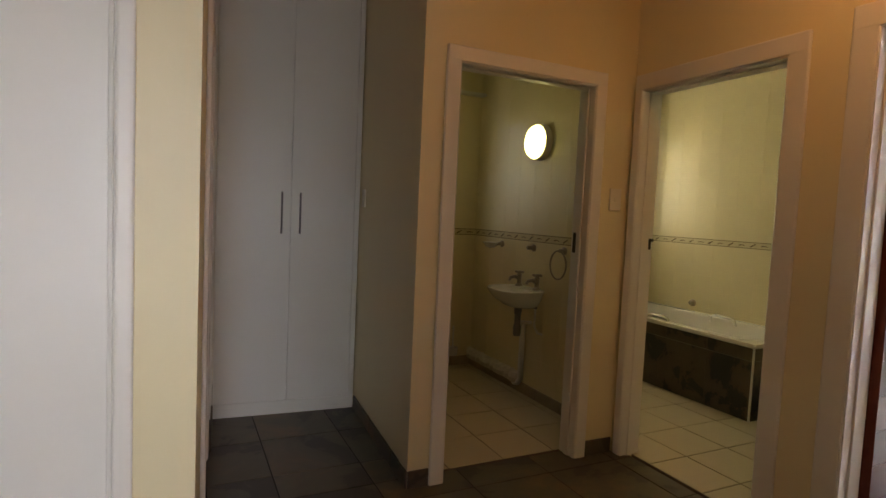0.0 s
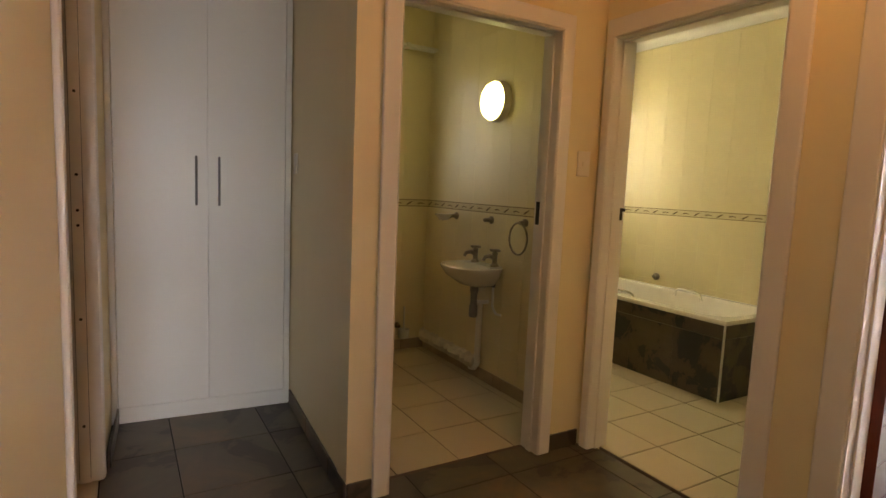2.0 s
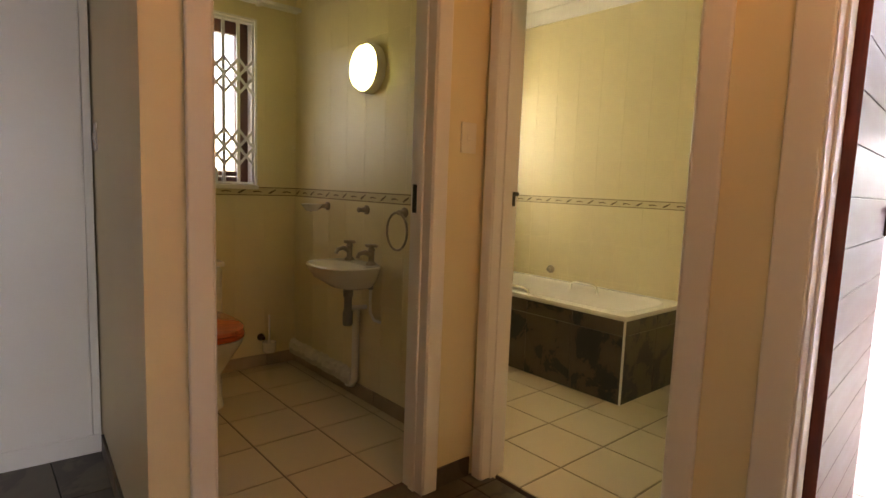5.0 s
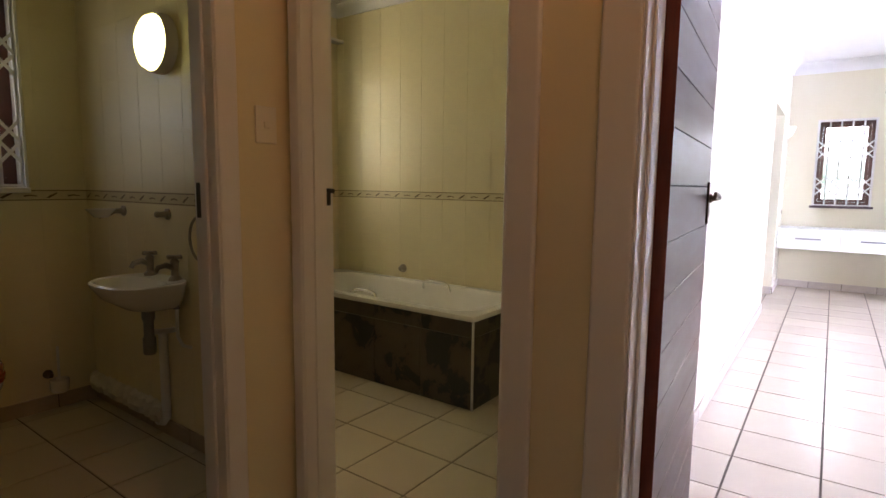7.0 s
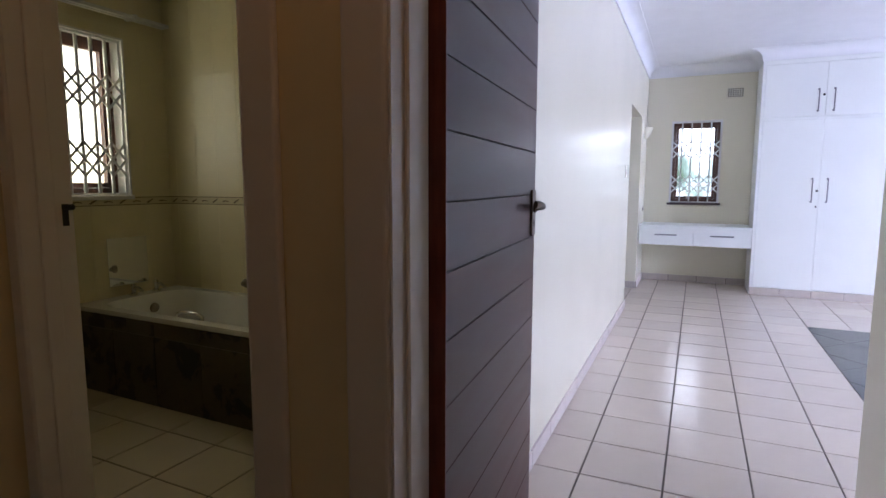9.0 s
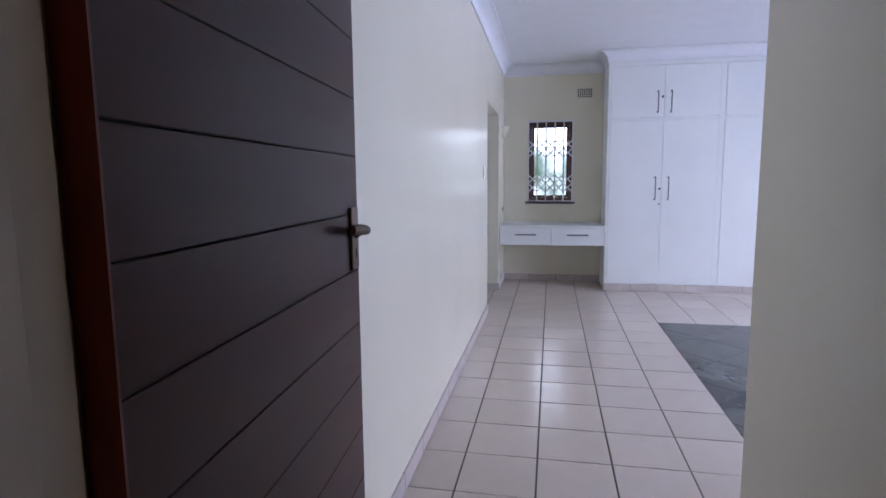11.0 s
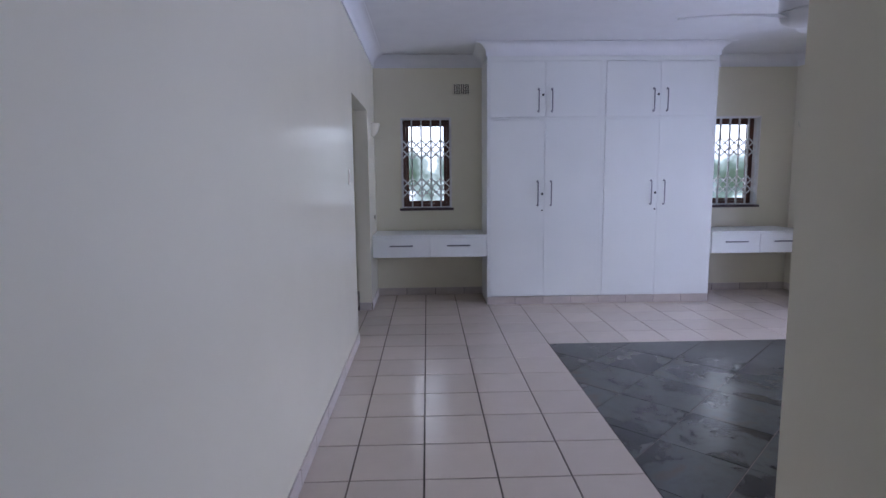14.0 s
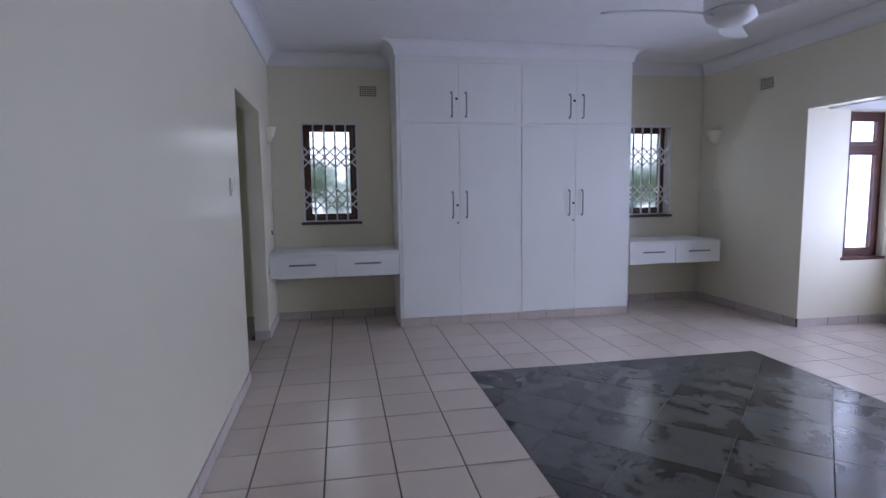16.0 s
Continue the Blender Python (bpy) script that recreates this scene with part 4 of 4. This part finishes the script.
copy_thing(ward, pose(WN[0] + WU * K, WN[1] - WU, 0, 0, 0, -90 + SKEW))


def dressing_table(m, width, label):
    root = thing("dressing_table", m, label, "dressing table", "dressing tables")
    bm = B(bmesh.new(), 0.0, 0.0, 0.752, width, 0.618, 0.778)
    part("tabletop", bev(bm, 0.004), CABINET, root)
    bm = B(bmesh.new(), 0.0, 0.02, 0.54, width, 0.60, 0.7515)
    part("carcass", bm, CABINET, root)
    half = width / 2
    for a, b in ((0.004, half - 0.004), (half + 0.004, width - 0.004)):
        bm = B(bmesh.new(), a, 0.0, 0.537, b, 0.0195, 0.748)
        d = part("drawer", bev(bm, 0.003), CABINET, root)
        c = (a + b) / 2
        h = part("handle", tube(bmesh.new(), [(c - 0.125, -0.028, 0.665), (c + 0.125, -0.028, 0.665)], 0.008, 8), STEEL, d, "brushed steel bar handle", smooth=True)
        for x in (c - 0.1, c + 0.1):
            part("handle_post", tube(bmesh.new(), [(x, -0.028, 0.665), (x, 0, 0.665)], 0.005, 6), STEEL, h)


dressing_table(pose(9.085, 1.632, 0, 0, 0, -90 + SKEW), 1.243, "white wall-hung dressing table with two drawers")
dressing_table(pose(9.165, -2.092, 0, 0, 0, -90 + SKEW), 1.095, "white wall-hung dressing table with two drawers")


def sconce(m):
    root = thing("wall_light", m, "cream half-bowl uplighter on the wall", "wall light", "bedroom wall lights")
    bm = bmesh.new()
    rings = []
    for r, z in ((0.012, -0.075), (0.05, -0.055), (0.085, -0.01), (0.105, 0.045), (0.112, 0.07)):
        rings.append([(r * math.cos(math.pi * k / 14), -r * 0.85 * math.sin(math.pi * k / 14) - 0.001, z) for k in range(15)])
    loft(bm, rings, True, False)
    part("bowl", bm, BEDROOM_CREAM, root, smooth=True)
    part("lamp_holder", lathe(bmesh.new(), [(0, -0.03), (0.02, -0.03), (0.02, 0.03), (0.012, 0.05), (0, 0.05)], 12, pose(0, -0.04, 0)), PLASTIC, root)


sconce(pose(9.36, 1.6435, 1.925, 0, 0, 1.35))
sconce(pose(*south(9.57), 1.93, 0, 0, 180 + SKEW))


def air_vent(m, w=0.205, h=0.135):
    root = thing("air_vent", m, "cream perforated air brick high on the wall", "air vent", "air vents")
    bm = bmesh.new()
    nx, nz = 7, 5
    part("plate", bev(B(bmesh.new(), 0, -0.008, 0, w, -0.0005, h), 0.002, 1), BEDROOM_CREAM, root)
    for i in range(nx):
        for k in range(nz):
            x, z = 0.012 + i * (w - 0.024) / nx, 0.012 + k * (h - 0.024) / nz
            B(bm, x + 0.0042, -0.0085, z + 0.0042, x + (w - 0.024) / nx - 0.0042, -0.0079, z + (h - 0.024) / nz - 0.0042)
    # Squares lie on the plate; the shade of the holes is in their colour.
    part("holes", bm, DARK, root, "rows of dark squares in place of shaded holes")


air_vent(pose(*east(0.735), 2.348, 0, 0, -90 + SKEW))
air_vent(pose(*south(8.90), 2.325, 0, 0, 180 + SKEW))

outlet = thing("cable_outlet", pose(9.45, 1.6455, 0.96, 0, 0, 1.35), "small dark cable outlet above the dressing table", "outlet")
part("plate", bev(B(bmesh.new(), -0.012, -0.01, -0.02, 0.012, -0.0004, 0.02), 0.002, 1), BLACK, outlet)

fan = thing("ceiling_fan", pose(6.72, -1.40, TOP + 0.05), "white three-blade ceiling fan at rest", "ceiling fan")
part("canopy", lathe(bmesh.new(), [(0, -0.051), (0.075, -0.051), (0.07, -0.08), (0.03, -0.11), (0, -0.11)], 28), FAN, fan, smooth=True)
part("rod", lathe(bmesh.new(), [(0.014, -0.09), (0.014, -0.31), (0, -0.31)], 14), FAN, fan, smooth=True)
part("motor", lathe(bmesh.new(), [(0, -0.28), (0.09, -0.28), (0.14, -0.30), (0.152, -0.33), (0.152, -0.435), (0.148, -0.44)], 36), FAN, fan, smooth=True)
part("dome", lathe(bmesh.new(), [(0.148, -0.444), (0.15, -0.45), (0.135, -0.485), (0.09, -0.515), (0.04, -0.527), (0, -0.53)], 36), FAN, fan, smooth=True)
for ang in (77, 197, 317):
    bm = bmesh.new()
    rings = []
    for k in range(11):
        t = k / 10
        x = 0.125 + 0.63 * t
        w = 0.078 * (1 - 0.45 * t ** 1.4) if k < 10 else 0.014
        tilt = radians(-24 + 21 * t)
        z0 = -0.455 + 0.02 * t
        sweep = 0.05 * math.sin(t * 3.1)
        ring = []
        for u, v in ((-1, 0), (-0.6, 0.008), (0, 0.011), (0.6, 0.008), (1, 0), (0, -0.003)):
            yy, zz = u * w, v
            ring.append((x, sweep + yy * math.cos(tilt) - zz * math.sin(tilt), z0 + yy * math.sin(tilt) + zz * math.cos(tilt)))
        rings.append(ring)
    loft(bm, rings)
    part("blade", bm, FAN, fan, smooth=True, m=pose(0, 0, 0, 0, 0, ang))


# ---- small pieces: floor, wall and skirting tiles ----
def lay(parent, xs, ys, mat, gap=0.005, region=None, cut=None, turn=Matrix()):
    """Tiles between neighbouring grid lines, trimmed to the region and left out inside cut."""
    cache = {}
    x0, y0, x1, y1 = region
    for a, b in zip(xs, xs[1:]):
        for c, d in zip(ys, ys[1:]):
            ra, rb, rc, rd = max(a, x0), min(b, x1), max(c, y0), min(d, y1)
            if rb - ra < 0.02 or rd - rc < 0.02:
                continue
            mx, my = (ra + rb) / 2, (rc + rd) / 2
            if cut and cut[0] < mx < cut[2] and cut[1] < my < cut[3]:
                continue
            key = (round(rb - ra, 3), round(rd - rc, 3))
            if key not in cache:
                cache[key] = tile_mesh("tile", key[0] - gap, key[1] - gap, mat)
            ob = new("tile", cache[key])
            ob.matrix_basis = turn @ pose(ra + gap / 2, rc + gap / 2, random.uniform(-0.0006, 0.0006))
            ob.parent = parent


def grid(start, pitch, lo, hi):
    k0, k1 = math.floor((lo - start) / pitch), math.ceil((hi - start) / pitch)
    return [start + pitch * k for k in range(k0, k1 + 1)]


P = 0.3455
GX, GY = 6.225, 1.005   # a crossing of the tile joints
SX0, SX1, SY0, SY1 = GX - 3 * P, GX + 4 * P, GY - 10 * P, GY - 3 * P
TURN = pose(GX, GY, 0, 0, 0, 1.2) @ pose(-GX, -GY, 0)   # the joints run with the bedroom's walls
lay(floor_bed, grid(GX, P, 2.66, 9.74), grid(GY, P, -3.40, 1.60), FLOOR_TILE, region=(2.66, -3.40, 9.74, 1.62), cut=(SX0, SY0, SX1, SY1), turn=TURN)
lay(floor_bed, grid(GX, P, 5.2, 8.2), grid(GY, P, BY, -3.40), FLOOR_TILE, region=(5.2, BY, 8.2, -3.40), turn=TURN)
lay(floor_bed, grid(GX, P, 7.73, 8.92), [1.62, 1.76], FLOOR_TILE, region=(7.73, 1.62, 8.92, 1.76), turn=TURN)
lay(floor_dress, grid(GX, P, 7.3, 9.95), grid(GY, P, 1.8, 3.4), FLOOR_TILE, region=(7.3, 1.802, 9.95, 3.4))
lay(floor_wc, grid(1.95, 0.33, 1.461, 2.68), grid(3.30, 0.33, 2.62, 4.39), BATH_FLOOR, region=(1.461, 2.621, 2.68, 4.39))
lay(floor_bath, grid(3.295, 0.337, 2.68, 4.57), grid(2.647, 0.337, 1.6, 4.39), BATH_FLOOR, region=(2.681, 1.64, 4.57, 4.39))
lay(floor_lobby, grid(2.53, 0.44, -1.8, 2.655), grid(2.42, 0.44, -1.3, 2.62), LOBBY_SLATE, gap=0.004, region=(-1.8, -1.3, 2.655, 2.62))
lay(floor_recess, grid(2.53, 0.44, 0.4, 1.46), grid(2.42, 0.44, 2.62, 3.8), LOBBY_SLATE, gap=0.004, region=(0.47, 2.621, 1.42, 3.8))
lay(floor_recess, grid(0.3, 0.337, -1.3, 0.4), grid(2.3, 0.337, 2.656, 4.4), BATH_FLOOR, region=(-1.3, 2.621, 0.47, 4.4))


def diagonal_slate(parent, x0, y0, x1, y1):
    """Square slates laid cornerwise and trimmed to a rectangle."""
    U, V = 0.62, 0.65
    for i in range(-9, 10):
        for j in range(-9, 10):
            p0, p1, q0, q1 = 5.02 + U * i + 0.004, 5.02 + U * (i + 1) - 0.004, 8.05 + V * j + 0.004, 8.05 + V * (j + 1) - 0.004
            cs = [((p + q) / 2, (p - q) / 2) for p, q in ((p0, q0), (p1, q0), (p1, q1), (p0, q1))]
            if max(c[0] for c in cs) < x0 or min(c[0] for c in cs) > x1 or max(c[1] for c in cs) < y0 or min(c[1] for c in cs) > y1:
                continue
            bm = bmesh.new()
            bm.faces.new([bm.verts.new((c[0], c[1], 0)) for c in cs])
            for co, no in (((x0 + 0.003, 0, 0), (-1, 0, 0)), ((x1 - 0.003, 0, 0), (1, 0, 0)), ((0, y0 + 0.003, 0), (0, -1, 0)), ((0, y1 - 0.003, 0), (0, 1, 0))):
                bmesh.ops.bisect_plane(bm, geom=bm.verts[:] + bm.edges[:] + bm.faces[:], plane_co=co, plane_no=no, clear_outer=True)
            if not bm.faces:
                bm.free()
                continue
            f = bmesh.ops.extrude_face_region(bm, geom=bm.faces[:])
            for v in [g for g in f["geom"] if isinstance(g, bmesh.types.BMVert)]:
                v.co.z -= 0.009
            ob = part("slate_tile", bm, SLATE, parent)
            ob.matrix_basis = TURN @ pose(0, 0, random.uniform(-0.0008, 0.0008))


diagonal_slate(floor_bed, SX0, SY0, SX1, SY1)


def skirting(p0, p1, mat, h=0.083, pitch=P, start=0.0, th=0.011, s0=0.0, s1=None, name="skirting_tile"):
    m, length = along(p0, p1)
    root = structure(thing("baseboard", m, "tiled skirting along the wall", "skirting"), "tiled skirting along the wall", "skirting")
    s1 = s1 if s1 is not None else length
    part("joint_grout", B(bmesh.new(), s0, -th + 0.004, 0, s1, -0.0006, h - 0.002), GROUT, root)
    cache = {}
    for a in grid(start, pitch, s0, s1):
        lo, hi = max(a, s0), min(a + pitch, s1)
        if hi - lo < 0.012:
            continue
        key = round(hi - lo, 3)
        if key not in cache:
            cache[key] = mesh_of(name, bev(B(bmesh.new(), 0, -th, 0, key - 0.005, -0.0005, h), 0.002, 1), mat)
        ob = new(name, cache[key])
        ob.location = (lo + 0.0025, 0, 0.0008)
        ob.parent = root


skirting((2.72, 1.487), EN, SKIRT_TILE, s1=5.01)
skirting((2.72, 1.487), EN, SKIRT_TILE, s0=6.20)
skirting(EN, east(WN[1]), SKIRT_TILE)
skirting(east(WS[1]), ES, SKIRT_TILE)
skirting(ES, south(BX), SKIRT_TILE)
skirting((BX, SY), (BX, BY), SKIRT_TILE, start=-0.01)
skirting((BX, BY), (5.2, BY), SKIRT_TILE)
skirting(south(5.2), south(4.0), SKIRT_TILE)
skirting((4.0, 0.344), (2.72, 0.344), SKIRT_TILE)
skirting((8.918, 1.765), (8.918, 1.64), SKIRT_TILE)
skirting((1.405, 3.64), (1.335, 2.52), LOBBY_SLATE, h=0.085, pitch=0.44)
skirting((1.335, 2.52), (1.443, 2.52), LOBBY_SLATE, h=0.085, pitch=0.44)
skirting((2.392, 2.52), (2.58, 2.52), LOBBY_SLATE, h=0.085, pitch=0.44)
skirting((0.50, 3.23), (0.531, 3.72), LOBBY_SLATE, h=0.085, pitch=0.44)
skirting((2.60, 1.572), (2.60, 1.427), LOBBY_SLATE, h=0.085, pitch=0.44)
skirting((2.672, 4.39), (2.672, 2.63), WC_SKIRT, h=0.08, pitch=0.337)
skirting((1.46, 4.382), (2.672, 4.382), WC_SKIRT, h=0.08, pitch=0.337)


def tiled_wall(p0, p1, hole=None, rows_low=(0.0, 0.29, 0.58, 0.86, 1.133), rows_high=(1.193, 1.466, 1.74, 2.015, 2.29, 2.63), pitch=0.2, start=0.0, th=0.008):
    """Glazed wall tiles with a patterned border course between the lower and upper fields."""
    m, length = along(p0, p1)
    root = structure(thing("wall_tiling", m, "glazed cream wall tiles with a patterned border", "wall tiles"), "glazed cream wall tiles with a patterned border", "wall tiles")
    cache = {}
    for rows in (rows_low, rows_high):
        for z0, z1 in zip(rows, rows[1:]):
            for a in grid(start, pitch, 0, length):
                lo, hi = max(a, 0), min(a + pitch, length)
                spans = [(lo, hi, z0, z1)]
                if hole:
                    h0, h1, g0, g1 = hole
                    if hi > h0 and lo < h1 and z1 > g0 and z0 < g1:
                        spans = [(lo, min(hi, h0), z0, z1), (max(lo, h1), hi, z0, z1), (max(lo, h0), min(hi, h1), max(z0, g1), z1), (max(lo, h0), min(hi, h1), z0, min(z1, g0))]
                for x0, x1, q0, q1 in spans:
                    if x1 - x0 < 0.012 or q1 - q0 < 0.012:
                        continue
                    key = (round(x1 - x0, 3), round(q1 - q0, 3))
                    if key not in cache:
                        cache[key] = tile_mesh("wall_tile", key[0] - 0.0009, key[1] - 0.0009, WALL_TILE, th, 0.0005)
                    ob = new("wall_tile", cache[key])
                    ob.matrix_basis = pose(x0 + 0.00045, -th + random.uniform(-0.0002, 0.0002), q0 + 0.00045, 90, 0, 0)
                    ob.parent = root
    bm = bmesh.new()
    for x0, x1, q0, q1 in ([(0, length, 0, rows_high[-1])] if not hole else [(0, hole[0], 0, rows_high[-1]), (hole[1], length, 0, rows_high[-1]), (hole[0], hole[1], 0, hole[2]), (hole[0], hole[1], hole[3], rows_high[-1])]):
        B(bm, x0, -th + 0.0011, q0, x1, -0.0006, q1)
    part("grout_bed", bm, PALE_GROUT, root)
    part("border_course", B(bmesh.new(), 0, -th, rows_low[-1], length, -0.0005, rows_high[0]), BORDER, root, "patterned border course")
    bm = bmesh.new()
    z0, z1 = rows_low[-1], rows_high[0]
    for za in (z0 + 0.004, z1 - 0.008):
        B(bm, 0, -th - 0.0008, za, length, -th + 0.0002, za + 0.004)
    k = 0
    for s in grid(0.02, 0.1, 0, length - 0.08):
        if s < 0:
            continue
        up = k % 2 == 0
        pts = [(0.0, 0.018), (0.018, 0.030), (0.05, 0.044), (0.056, 0.040), (0.034, 0.026), (0.014, 0.014)] if up else [(0.0, 0.030), (0.03, 0.034), (0.06, 0.028), (0.06, 0.023), (0.03, 0.027), (0.004, 0.022)]
        bm.faces.new([bm.verts.new((s + x, -th - 0.0009, z0 + z)) for x, z in pts])
        k += 1
    tagged(part("border_pattern", bm, BORDER_INK, root, "brown leaf pattern"), kind="stuff")


tiled_wall((2.68, 4.39), (2.68, 2.63), start=0.075, pitch=0.195)
tiled_wall((1.46, 4.39), (2.672, 4.39), (0.37, 0.95, 1.195, 2.225), start=0.02, pitch=0.195)
tiled_wall((4.57, 4.39), (4.57, 1.65), start=0.08)
tiled_wall((2.741, 4.39), (4.562, 4.39), (0.944, 1.524, 1.195, 2.225), start=0.03)
